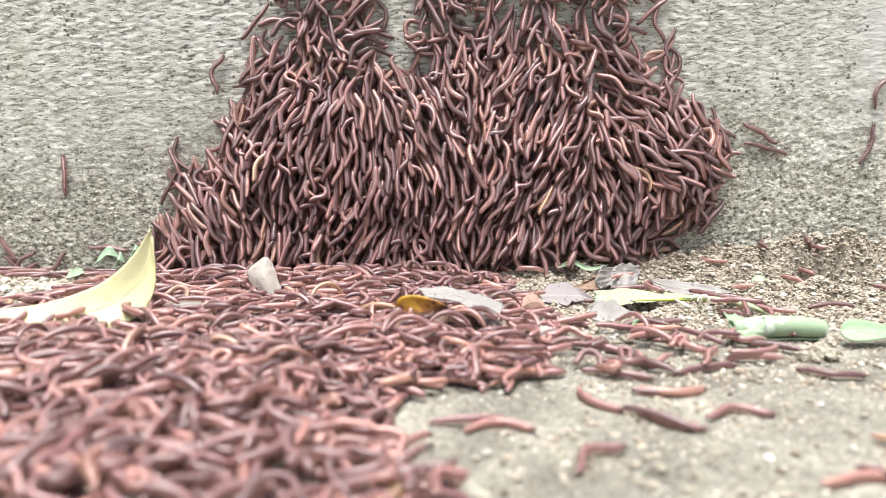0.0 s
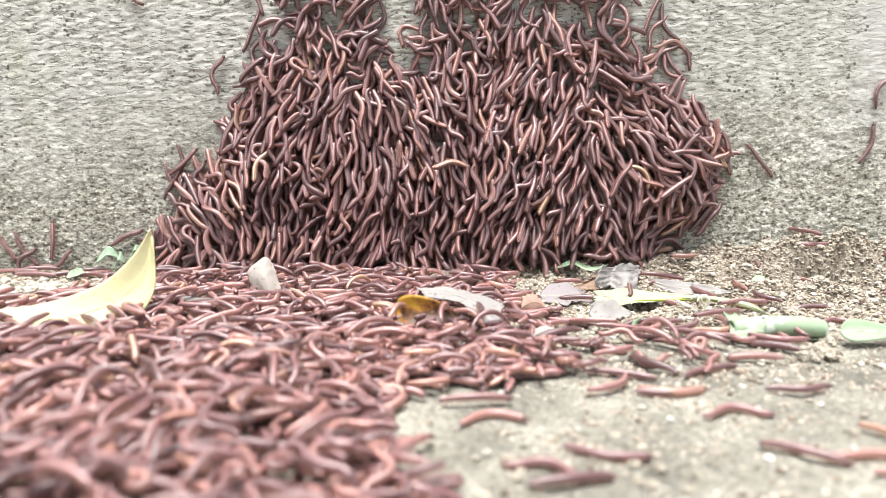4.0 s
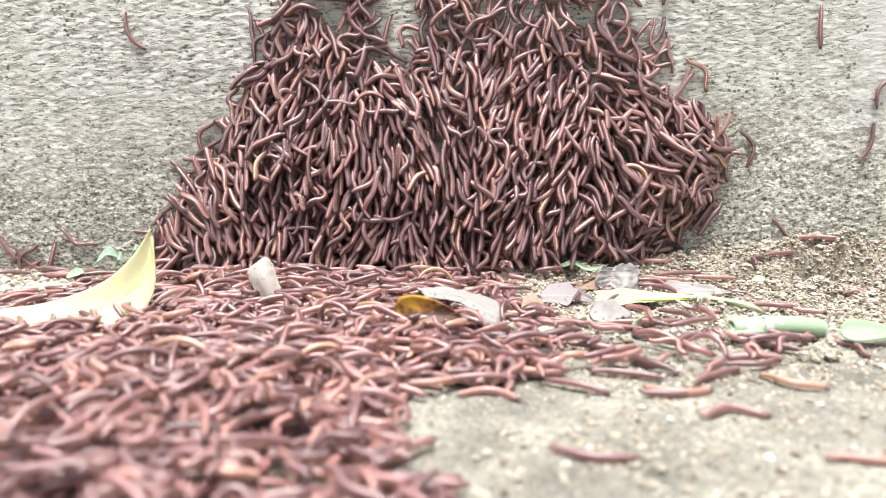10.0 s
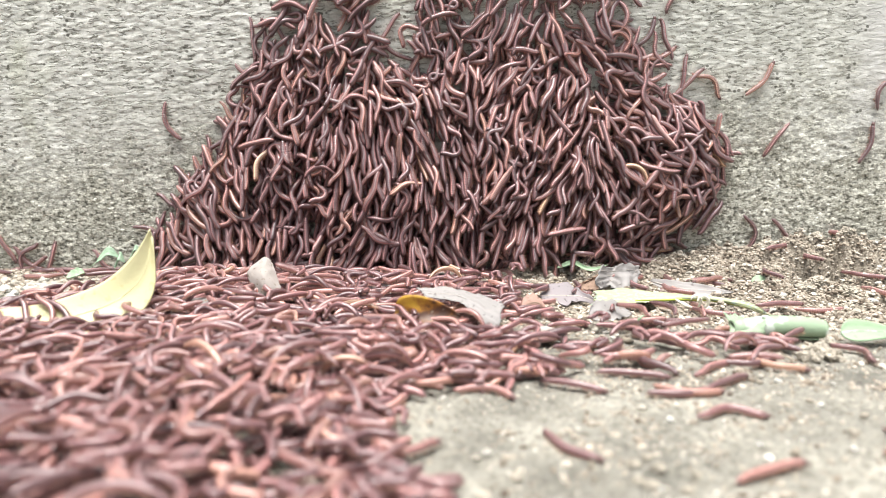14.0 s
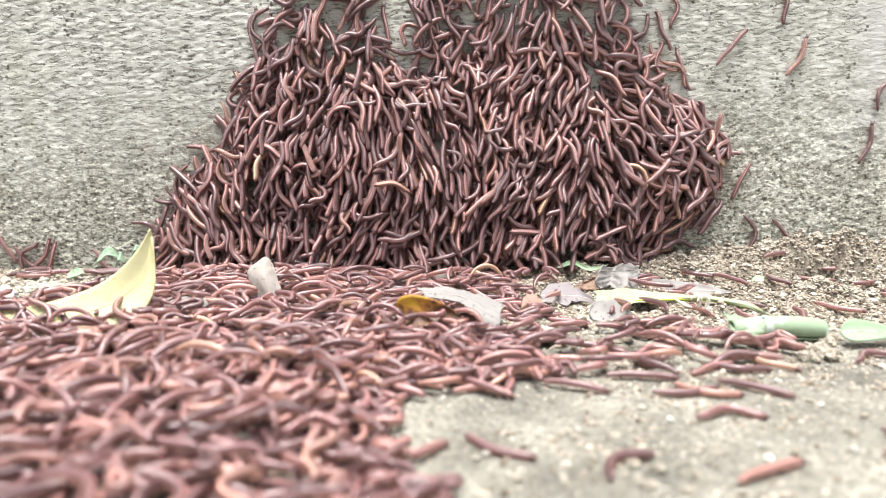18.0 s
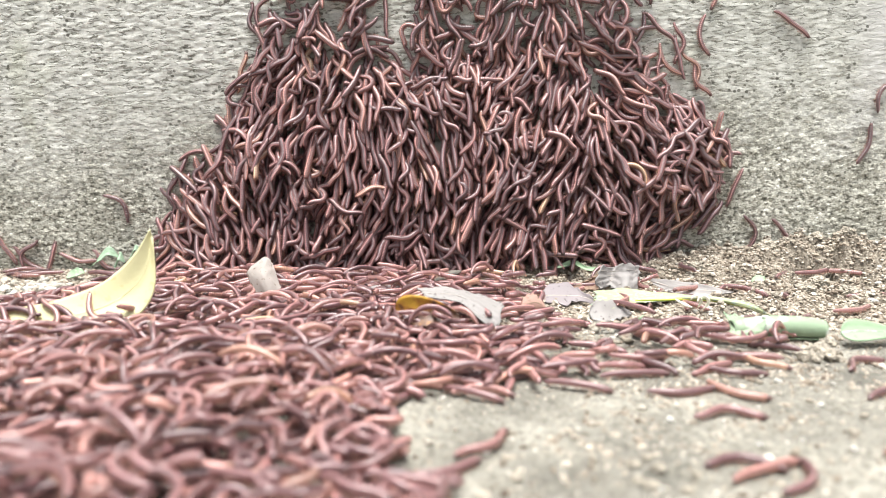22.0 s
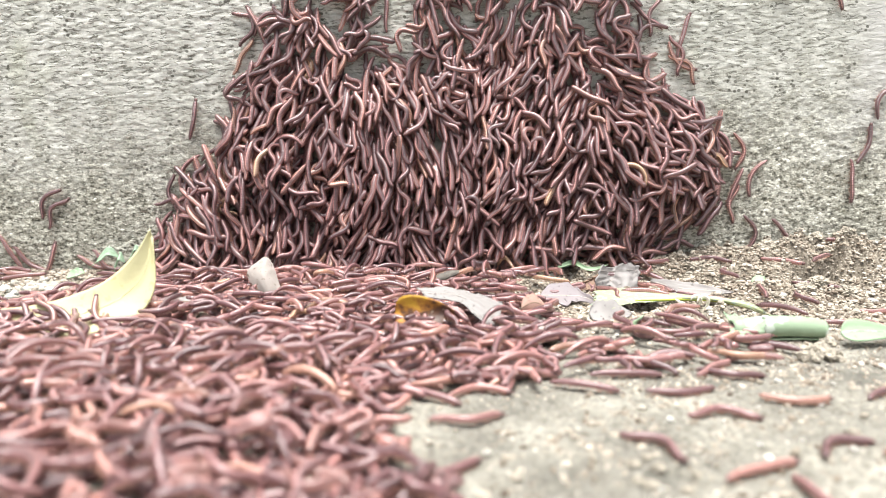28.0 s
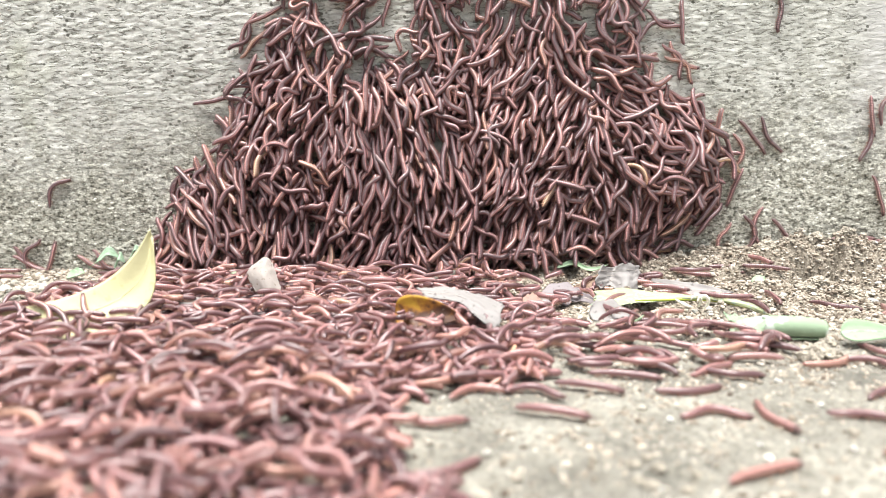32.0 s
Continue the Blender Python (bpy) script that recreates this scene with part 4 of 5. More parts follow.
    leaf("seedling_leaf", "small bright green seedling leaf by the wall", [(-0.1636, -0.0080, 0.0071), (-0.1620, -0.0070, 0.0099), (-0.1600, -0.0070, 0.0138), (-0.1571, -0.0060, 0.0103)],
         [(0.2, 0.5, 0.8)] * 4, 0.004, SEEDLING, PALEGREEN, cup=0.15, seed=33, stalk=0.006)
    leaf("seedling_leaf", "tiny pale green seedling leaf", [(-0.1866, -0.0282, 0.0031), (-0.1848, -0.0272, 0.0041), (-0.1825, -0.0272, 0.0044), (-0.1803, -0.0272, 0.0038)],
         [(0, 0.6, 0.7)] * 4, 0.0045, PALEGREEN, GREEN, cup=0.1, seed=41, rib=False)
    leaf("seedling_leaf", "tiny pale green seedling leaf", [(-0.1866, -0.0235, 0.0033), (-0.1847, -0.0225, 0.0042), (-0.1824, -0.0225, 0.0045), (-0.1802, -0.0225, 0.0039)],
         [(0, 0.6, 0.7)] * 4, 0.0045, PALEGREEN, GREEN, cup=0.1, seed=42, rib=False)
    leaf("seedling_leaf", "tiny pale green seedling leaf", [(-0.1051, -0.0332, 0.0034), (-0.1031, -0.0322, 0.0043), (-0.1009, -0.0322, 0.0046), (-0.0987, -0.0322, 0.0040)],
         [(0, 0.6, 0.7)] * 4, 0.0045, PALEGREEN, GREEN, cup=0.1, seed=43, rib=False)
    leaf("seedling_leaf", "tiny pale green seedling leaf", [(-0.1079, -0.0290, 0.0033), (-0.1059, -0.0280, 0.0042), (-0.1037, -0.0280, 0.0045), (-0.1014, -0.0280, 0.0040)],
         [(0, 0.6, 0.7)] * 4, 0.0045, PALEGREEN, GREEN, cup=0.1, seed=44, rib=False)
    leaf("grass_leaf", "small upright green blade", [(0.0724, -0.1159, 0.0020), (0.0739, -0.1149, 0.0040), (0.0755, -0.1149, 0.0058), (0.0775, -0.1139, 0.0071)],
         [(1, 0.1, 0.2)] * 4, 0.0025, PALEGREEN, GREEN, cup=0.2, rib=False, seed=47)
    leaf("dry_leaf", "small brown dead leaf lying on grit", [(0.0303, -0.1290, 0.0014), (0.0356, -0.1280, 0.0023), (0.0407, -0.1280, 0.0030), (0.0458, -0.1290, 0.0024)],
         [(0, 0.8, 0.4)] * 4, 0.008, DRY, BROWN, cup=0.2, ragged=0.3, seed=49)
    leaf("dry_leaf", "reddish brown scrap of dead leaf", [(0.0321, -0.0941, 0.0043), (0.0353, -0.0921, 0.0057), (0.0388, -0.0921, 0.0062), (0.0424, -0.0931, 0.0043)],
         [(0.1, 0.4, 0.8)] * 4, 0.009, RUSSET, BROWN, cup=-0.4, ragged=0.3, seed=51)
    leaf("bark_scrap", "dark grey curled strip of bark", [(-0.0095, -0.0310, 0.0003), (-0.0039, -0.0290, 0.0027), (0.0031, -0.0280, 0.0048), (0.0095, -0.0280, 0.0060)],
         [(0, 0.6, 0.6)] * 4, 0.0055, BARK, BARK, cup=-0.5, seed=53, rib=False)
    leaf("dry_leaf", "grey-white scrap of dry leaf", [(-0.1103, -0.0884, 0.0014), (-0.1073, -0.0874, 0.0026), (-0.1042, -0.0874, 0.0033), (-0.1002, -0.0874, 0.0028)],
         [(0, 0.7, 0.5)] * 4, 0.007, DRY, PALE, cup=0.2, ragged=0.3, seed=57)
    twig([(-0.0142, -0.0162, 0.0029), (-0.0035, -0.0085, 0.0048)], 0.0005)
    twig([(-0.0098, -0.0400, 0.0030), (-0.0215, -0.0610, 0.0046)], 0.0005)
    peel(0.1025, -0.0914, 0.0058)


# ---- sand and pebbles ----
def grains(name, label, xs, ys, sizes, mat, lift=0.3):
    """One mesh of many angular grains lying on the ground."""
    n = len(xs)
    g = (1 + 5 ** 0.5) / 2
    unit = np.array([(-1, g, 0), (1, g, 0), (-1, -g, 0), (1, -g, 0), (0, -1, g), (0, 1, g), (0, -1, -g), (0, 1, -g), (g, 0, -1), (g, 0, 1), (-g, 0, -1), (-g, 0, 1)], float) / 1.9
    tri = np.array([(0, 11, 5), (0, 5, 1), (0, 1, 7), (0, 7, 10), (0, 10, 11), (1, 5, 9), (5, 11, 4), (11, 10, 2), (10, 7, 6), (7, 1, 8),
                    (3, 9, 4), (3, 4, 2), (3, 2, 6), (3, 6, 8), (3, 8, 9), (4, 9, 5), (2, 4, 11), (6, 2, 10), (8, 6, 7), (9, 8, 1)])
    stretch = np.stack([1.1 + 0.5 * rng.random(n), 0.75 + 0.4 * rng.random(n), 0.6 + 0.35 * rng.random(n)], -1)
    v = (unit[None] * (0.8 + 0.4 * rng.random((n, 12, 1))) + rng.normal(0, 0.10, (n, 12, 3))) * stretch[:, None, :]
    a = rng.random(n) * 6.28
    c, s = np.cos(a)[:, None], np.sin(a)[:, None]
    v = np.stack([v[..., 0] * c - v[..., 1] * s, v[..., 0] * s + v[..., 1] * c, v[..., 2] ], -1) * np.asarray(sizes)[:, None, None]
    v += np.stack([xs, ys, ground_height(xs, ys) + np.asarray(sizes) * lift], -1)[:, None, :]
    faces = (tri[None] + (np.arange(n) * 12)[:, None, None]).reshape(-1, 3).tolist()
    ob = new(name, mesh_of(name, v.reshape(-1, 3), faces, [mat], False))
    return tagged(ob, label, "sand", kind="stuff")


def pebble_mesh(k):
    bm = bmesh.new()
    bmesh.ops.create_icosphere(bm, subdivisions=2, radius=1.0)
    for v in bm.verts:
        d = 0.75 + 0.55 * noise.noise(v.co * 1.3 + Vector((k * 7.1, 0, 0)))
        v.co = Vector((v.co.x * 1.15, v.co.y * 0.9, v.co.z * 0.7)) * d
    me = bpy.data.meshes.new("pebble")
    bm.to_mesh(me)
    bm.free()
    me.materials.append(PEBBLE)
    me.polygons.foreach_set("use_smooth", [True] * len(me.polygons))
    return me


def pebble_material():
    m, nt, b = material("pebble")
    o = nt.nodes.new("ShaderNodeObjectInfo")
    col = ramp(nt, o.outputs["Random"], (0.0, (0.29, 0.25, 0.195)), (0.4, (0.42, 0.38, 0.315)), (0.75, (0.54, 0.52, 0.47)), (1.0, (0.66, 0.655, 0.62)))
    n = noise_tex(nt, coords(nt), 3.0, 5)
    nt.links.new(mixed(nt, "MULTIPLY", 0.6, col, ramp(nt, n, (0.3, (0.62, 0.6, 0.55)), (0.65, (1.08, 1.08, 1.06)))), b.inputs["Base Color"])
    b.inputs["Roughness"].default_value = 0.7
    bump(nt, b, n, 0.5, 0.2)
    return m


PEBBLE = pebble_material()


def build_clods():
    for x, y, r, *up in ((0.1679, -0.0526, 0.0042), (0.1889, -0.0516, 0.0040), (0.166, -0.012, 0.0045), (0.205, -0.016, 0.0035), (0.178, -0.046, 0.004), (0.1318, -0.1414, 0.0045), (0.1341, -0.1455, 0.0040), (0.1253, -0.1484, 0.0035), (0.1396, -0.1311, 0.0030), (0.1784, -0.0212, 0.0035), (0.1947, -0.0054, 0.0040), (0.1840, -0.0410, 0.0040), (0.1964, -0.0280, 0.0030), (0.1794, -0.0277, 0.0030), (0.1770, -0.0741, 0.0030), (0.1319, -0.0818, 0.0025), (0.1472, -0.0799, 0.0028), (0.1992, -0.0541, 0.0040), (0.128, -0.018, 0.004), (0.222, -0.05, 0.0055), (0.035, -0.010, 0.004), (0.0460, -0.2263, 0.0017), (0.0505, -0.2221, 0.0013), (0.0520, -0.2270, 0.0016), (0.0605, -0.2300, 0.0012), (0.0471, -0.2377, 0.0018), (0.0549, -0.2395, 0.0014), (0.0450, -0.2348, 0.0013)):
        bm = bmesh.new()
        bmesh.ops.create_icosphere(bm, subdivisions=4, radius=1.0)
        for v in bm.verts:
            d = 0.8 + 0.35 * noise.noise(v.co * 1.6 + Vector((x * 900, 0, 0))) + 0.30 * noise.noise(v.co * 4 + Vector((0, y * 900, 0))) + 0.26 * abs(noise.noise(v.co * 9)) + 0.10 * noise.noise(v.co * 20)
            v.co = Vector((v.co.x * 1.2, v.co.y, v.co.z * 0.75)) * d * r
        me = bpy.data.meshes.new("soil_clod")
        bm.to_mesh(me)
        bm.free()
        me.materials.append(CLOD)
        ob = tagged(new("soil_clod", me), "crumbly brown clod of sandy soil", "soil", "clods on the soil bank")
        ob.location = (x, y, float(ground_height(x, y)) + (up[0] if up else r * 0.3))


CLOD = plain_material("soil_clod", (0.29, 0.262, 0.212), 0.95, 0.65, 700)


def build_sand():
    n = 165000
    x, y = rng.uniform(-0.26, 0.26, n), -0.16 * rng.random(n) ** 1.3
    soil = smooth(-0.01, 0.07, x) * smooth(-0.125, -0.085, y + 0.03 * (fbm(x * 18, y * 18, 71) - 0.5))
    left = smooth(-0.12, -0.17, x) * smooth(-0.05, -0.03, y) * 0.6
    keep = rng.random(n) < np.maximum(np.maximum(soil, left), 0.06)
    size = np.clip(rng.lognormal(-0.3, 0.62, n), 0.3, 2.8) * 0.00042
    grains("sand", "pale crumbly sand and soil grains banked against the wall", x[keep], y[keep], size[keep], GRAIN, 0.5)
    n = 34000
    x, y = rng.uniform(-0.08, 0.25, n), rng.uniform(-0.27, -0.08, n)
    keep = rng.random(n) < 0.15 + 0.85 * smooth(0.42, 0.6, fbm(x * 60, y * 60, 91, 3))
    x, y = x[keep], y[keep]
    grains("sand", "loose sand grains strewn on the paving", x, y, np.clip(rng.lognormal(-0.5, 0.55, len(x)), 0.3, 2.6) * 0.00050, GRAIN, 0.2)
    shapes = [pebble_mesh(k) for k in range(6)]
    spots = [(-0.190, -0.046, 105, 0.020, 0.0026), (-0.160, -0.040, 22, 0.012, 0.0017), (0.035, -0.088, 10, 0.012, 0.0018), (0.050, -0.100, 9, 0.012, 0.0019),
             (0.018, -0.012, 12, 0.012, 0.0020), (0.090, -0.110, 8, 0.015, 0.0016), (0.16, -0.045, 22, 0.035, 0.0019), (0.13, -0.085, 14, 0.022, 0.0018),
             (0.07, -0.17, 34, 0.05, 0.0011), (0.06, -0.20, 14, 0.045, 0.0013), (0.02, -0.225, 12, 0.02, 0.0013), (0.19, -0.09, 12, 0.02, 0.002), (0.0622, -0.1196, 16, 0.01, 0.0021), (-0.0067, -0.0282, 9, 0.006, 0.002), (0.035, -0.016, 22, 0.014, 0.0021)]
    for cx, cy, count, spread, size in spots:
        for _ in range(count):
            x, y = cx + rng.normal(0, spread), min(cy + rng.normal(0, spread * 0.5), -0.003)
            ob = tagged(new("pebble", shapes[int(rng.integers(6))]), "small pale angular pebble on the sandy ground", "pebble", "pebbles by the wall")
            r = size * (0.6 + 0.8 * rng.random())
            ob.matrix_basis = Matrix.LocRotScale((x, y, float(ground_height(x, y)) + r * 0.35), Euler((0, 0, rng.random() * 6)), (r, r, r))


# ---- single millipedes, away from the swarm ----
def free_millipede(k):
    """One millipede in parts: body, head, two antennae and a fringe of legs on each side."""
    s = Shape(*k, rings=24, sides=10, legs=True)
    root = new("millipede")
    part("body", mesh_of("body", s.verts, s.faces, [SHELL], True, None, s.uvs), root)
    for side in (0, 1):
        verts, faces = [], []
        for i in range(side, len(s.leg_faces) // 3, 2):
            n = len(verts)
            verts += s.leg_verts[i * 6:i * 6 + 6]
            faces += [[n, n + 1, n + 4, n + 3], [n + 1, n + 2, n + 5, n + 4], [n + 2, n, n + 3, n + 5]]
        part("leg_fringe", mesh_of("leg_fringe", verts, faces, [LEG]), root, "fringe of tiny pale legs")
    x, y, z, a = s.tip
    way, out = Vector((math.cos(a), math.sin(a), 0)), Vector((-math.sin(a), math.cos(a), 0))
    at, r = Vector((x, y, z)), s.radius
    line = [at - way * r * 0.9, at - way * r * 0.3, at + way * r * 0.25 + Vector((0, 0, -r * 0.1)), at + way * r * 0.6 + Vector((0, 0, -r * 0.25))]
    part("head", tube("head", line, [r * 0.75, r * 0.86, r * 0.66, r * 0.2], HEAD, 8), root, "small smooth brown head")
    for side in (-1, 1):
        b0 = at + way * r * 0.3 + out * side * r * 0.4
        part("antenna", tube("antenna", [b0, b0 + way * r * 0.7 + out * side * r * 0.5, b0 + way * r * 1.2 + out * side * r * 0.6 - Vector((0, 0, r * 0.5))], [r * 0.12, r * 0.1, r * 0.07], HEAD, 5), root)
    return root


FREE = []
FREE_KINDS = [(0.0220, 0.00110, 0.25, 0.25, 0), (0.0228, 0.00108, -0.7, 0.2, 0.0006), (0.0212, 0.00113, 0.8, -0.4, 0.0004), (0.0222, 0.00107, -0.2, 0.6, 0.0008),
              (0.0222, 0.00111, 1.3, 0.1, 0.0003), (0.0216, 0.00110, -1.2, -0.3, 0.0004), (0.0225, 0.00108, 0.1, -0.7, 0.0007), (0.0210, 0.00112, 0.05, 0.1, 0.0012)]


def single(i, label, group):
    if len(FREE) < len(FREE_KINDS):
        ob = free_millipede(FREE_KINDS[len(FREE)])
        FREE.append(ob)
    else:
        ob = copy_thing(FREE[i % len(FREE)], Matrix())
    return tagged(ob, label, "millipede", group)


def stroll(where, i, rows):
    """A single millipede on the wall or the ground; rows of seconds, millimetres and heading."""
    poses = []
    for t, u, v, a in rows:
        u, v = u / 1000, v / 1000
        if where == "wall":
            off = float(pile_depth(u, v)) + 0.0022 if inside(PILE, u, v) else 0.0003
            poses.append((t, on_wall(u, v, off, a)))
        else:
            off = float(carpet_depth(u, v)) + 0.0022 if inside(CARPET, u, v) else 0.0002
            if u > 0.08 and v > -0.1:      # over the crumbs of the soil bank it walks on their tops
                k = np.linspace(-0.008, 0.008, 7)
                tops = ground_height(u + k * math.cos(radians(a)), v + k * math.sin(radians(a)))
                off += max(0.0, float(np.mean(tops) + 0.5 * np.std(tops) - ground_height(u, v)))
            poses.append((t, on_ground(u, v, off, a)))
    if where == "wall":
        ob = single(i, "reddish brown millipede crawling alone on the concrete wall", "single millipedes on the wall")
    else:
        ob = single(i, "rusty red millipede crawling alone over the sandy paving", "single millipedes on the ground")
    ob.matrix_basis = poses[0][1]
    MOVES.append((ob, poses))


BANK = [(0.085, -0.012), (0.20, -0.006), (0.225, -0.03), (0.225, -0.085), (0.16, -0.095), (0.11, -0.08), (0.085, -0.05)]


def build_singles():
    stroll("wall", 0, [(0, 219.3, 66.4, 75), (9, 219.2, 67, 74), (18, 218.6, 67, 76), (25, 217.8, 66.4, 75), (32, 218.8, 68.1, 77)])
    stroll("wall", 1, [(0, 166.1, 65.3, -15), (1, 169.9, 65.3, -35), (3, 163.4, 62.9, -45), (6, 166.9, 46.9, -65), (7, 171, 39.5, -70), (8.5, 174.8, 29.1, -60), (10, 179.9, 20.2, -50), (32, 179.9, 20.2, -50)])
    stroll("wall", 2, [(0, 162.6, 73, -30), (1, 156, 72.7, -35), (2, 150.3, 71.6, -40), (3, 147.2, 65.3, -60), (6, 145.2, 60, -75), (12, 144.3, 57.1, -70), (20, 141.5, 54.2, -80), (32, 143.3, 45.4, -85)])
    stroll("wall", 3, [(0, 142.1, 77.3, -50), (1, 138.4, 75.9, -60), (3, 135.1, 73, -65), (8, 136.5, 74.5, -70), (14, 134.6, 72.2, -60), (32, 132.4, 70.2, -70)])
    stroll("wall", 4, [(0, 99.7, 146.5, -70), (2, 103.1, 135.7, -65), (3, 106.2, 129.7, -65), (6, 120.5, 126.2, -50), (7, 117.5, 129.5, -35), (8, 113.6, 127.5, 40), (9, 108.3, 116.6, 60), (10, 106.6, 120.7, 55), (13, 102.4, 120.7, 50), (20, 98.1, 122.1, 60), (32, 96.8, 119.3, 80)])
    stroll("wall", 5, [(0, 117.2, 109.7, -70), (3, 118.4, 112.4, -50), (6, 124.6, 113.8, -45), (7, 124.8, 111.1, -50), (8, 138.8, 92.3, -75), (9, 150.2, 80.7, -65), (10, 157.6, 66.1, -75), (12, 162.6, 45.4, -75), (14, 162, 21.7, -80), (32, 162, 21.7, -80)])
    stroll("wall", 6, [(0, 104.3, 109.7, 40), (3, 113.9, 116.6, 10), (6, 119.9, 112.4, -45), (8, 128.2, 105.5, -55), (13, 132.2, 101, -55), (14, 135, 98.2, -40), (17, 123.2, 108, -10), (18, 118.3, 104.1, -45), (19, 121.3, 102.2, -60), (21, 126.8, 105.5, -65), (25, 125.3, 102.7, -60), (28, 122.2, 106.1, -45), (32, 120.5, 106.1, -42)])
    stroll("wall", 7, [(0, 185.7, 157.1, -88), (8, 187.2, 146.5, -88), (9, 188.3, 134.1, -86), (10, 189, 125.6, -86), (11, 187.8, 110.5, -97), (12, 184.5, 99.1, -108), (13, 179.8, 83, -114), (14, 171.3, 69.9, -125), (17, 159.6, 54.2, -120), (19, 151.5, 45.4, -110), (32, 151.5, 45.4, -110)])
    stroll("wall", 8, [(0, 135.7, 62.9, 60), (10, 140.8, 74.5, 50), (12, 149, 85.6, 45), (13, 153.6, 90.7, 47), (14, 161.6, 99.1, 52), (17, 170.9, 100.8, 28), (18, 179.5, 110.5, 65), (19, 178.3, 125.1, 94), (20, 174.4, 135.2, 104), (21, 171.8, 149.1, 100), (32, 171.8, 149.1, 100)])
    stroll("wall", 9, [(0, 111, 91.5, 60), (14, 123.6, 97.1, 45), (17, 134.9, 108, 38), (18, 145, 115.5, 50), (19, 153.2, 124.3, 46), (20, 162.3, 131.1, 25), (21, 165.7, 131.1, 5), (22, 174.7, 127.3, -35), (23, 186.5, 118.2, -47), (24, 194.7, 103.8, -72), (25, 201.3, 90.4, -74), (28, 212.3, 48.4, -85), (30, 214.4, 44, -80), (32, 227.1, 41, -70)])
    stroll("wall", 10, [(0, 168.4, 157.1, -92), (14, 168.8, 151.8, -92), (15.5, 170, 137, -92), (17, 170.6, 129.5, -94), (18, 170.8, 137.6, -90), (19, 169.8, 150.5, -90), (32, 169.8, 150.5, -90)])
    stroll("wall", 11, [(0, 110.5, 154.5, -80), (20, 123.4, 149.1, -75), (21, 126.4, 122.1, -62), (22, 129.7, 99.9, -60), (23, 140.3, 100.8, -75), (24, 144.6, 78.7, -86), (25, 148.8, 68.1, -82), (28, 151.2, 36.6, -95), (30, 146.9, 17.1, -105), (32, 146.9, 17.1, -105)])
    stroll("wall", 12, [(0, 115.8, 159.8, -80), (20, 122.3, 153.1, -75), (21, 125.8, 133, -72), (22, 130.4, 121.5, -80), (23, 137.2, 116.6, -75), (24, 147.7, 92.3, -86), (25, 150.2, 85.9, -86), (28, 161.4, 50.7, -112), (30, 164.7, 24.7, -90), (32, 164.7, 24.7, -90)])
    stroll("wall", 13, [(0, 124, 162.4, -75), (20, 130.1, 154.5, -75), (22, 134.1, 143.8, -75), (23, 141.3, 132.2, -70), (24, 145.7, 117.1, -75), (25, 151.4, 105, -85), (28, 153.1, 64.1, -85), (29, 151, 65, -80), (32, 152.6, 63.8, -86)])
    stroll("wall", 14, [(0, 108, 149.1, -85), (20, 116, 130.3, -80), (22, 118.7, 118, -86), (23, 121.6, 116.6, -86), (24, 123.5, 113.8, -80), (25, 121.1, 120.2, -76), (28, 118.4, 112.4, -75), (32, 117.2, 109.7, -60)])
    stroll("wall", 15, [(0, 191, 159.8, -75), (28, 195.8, 143.8, -72), (29, 198.9, 131.4, -75), (30, 206, 119.3, -81), (31, 212.6, 99.1, -83), (32, 219.2, 81.6, -80)])
    stroll("wall", 16, [(0, 120.8, 68.7, 40), (26, 125.1, 70.2, 25), (29, 134.2, 77.9, 30), (30, 144.4, 81.6, 10), (31, 154.8, 81, -20), (32, 167.7, 71.6, -57)])
    stroll("wall", 17, [(0, 119.6, 64.4, 50), (26, 122.5, 65.3, 40), (29, 130.8, 71.6, 40), (30, 140.1, 76.7, 22), (31, 149.2, 78.5, -5), (32, 159, 71.3, -50)])
    stroll("wall", 18, [(0, 165.1, 170.3, -88), (31, 167.3, 146.5, -90), (32, 168.3, 133.8, -90)])
    stroll("wall", 19, [(0, 103.6, 154.5, -100), (26, 103.6, 142.4, -100), (28, 105, 131.6, -104), (29, 105.4, 127.5, -100), (30, 103.5, 126.2, -80), (32, 109.7, 128.1, -25)])
    stroll("wall", 20, [(0, 108.5, 112.4, 35), (5, 105.7, 111.1, 45), (12, 107, 112.4, 30), (20, 111.5, 108.3, -50), (28, 119.2, 109.7, -42), (32, 120, 110.2, -40)])
    stroll("wall", 21, [(0, 222.8, 94.3, 60), (25, 224.2, 91.5, 62), (28, 223.9, 89.2, 65), (32, 226, 85.9, 65)])
    stroll("wall", 22, [(0, -115, 102.2, 78), (6, -114.8, 100.8, 80), (7, -115.6, 96.8, 85), (8, -118.4, 87.5, 86), (9, -120.6, 77.9, 75), (10, -123, 71, 66), (11, -124.5, 60.6, 80), (12, -126.8, 55.1, 76), (13, -127.8, 49, 82), (17, -130.6, 41, 88), (24, -129.4, 36.6, 80), (32, -129.4, 36.6, 80)])
    stroll("wall", 23, [(0, -196.2, 50.7, 88), (1, -201, 39.8, 75), (2, -202.8, 30, 70), (3, -205.3, 21.4, 84), (6, -205.6, 12.6, 84), (9, -207.4, 5.9, 70), (32, -207.4, 5.9, 70)])
    stroll("wall", 24, [(0, -224.1, 2.9, -28), (3, -221.9, 9.6, -50), (6, -220.7, 15.6, -70), (8, -225.4, 11.1, -62), (10, -219.3, 5.9, -40), (32, -219.3, 5.9, -40)])
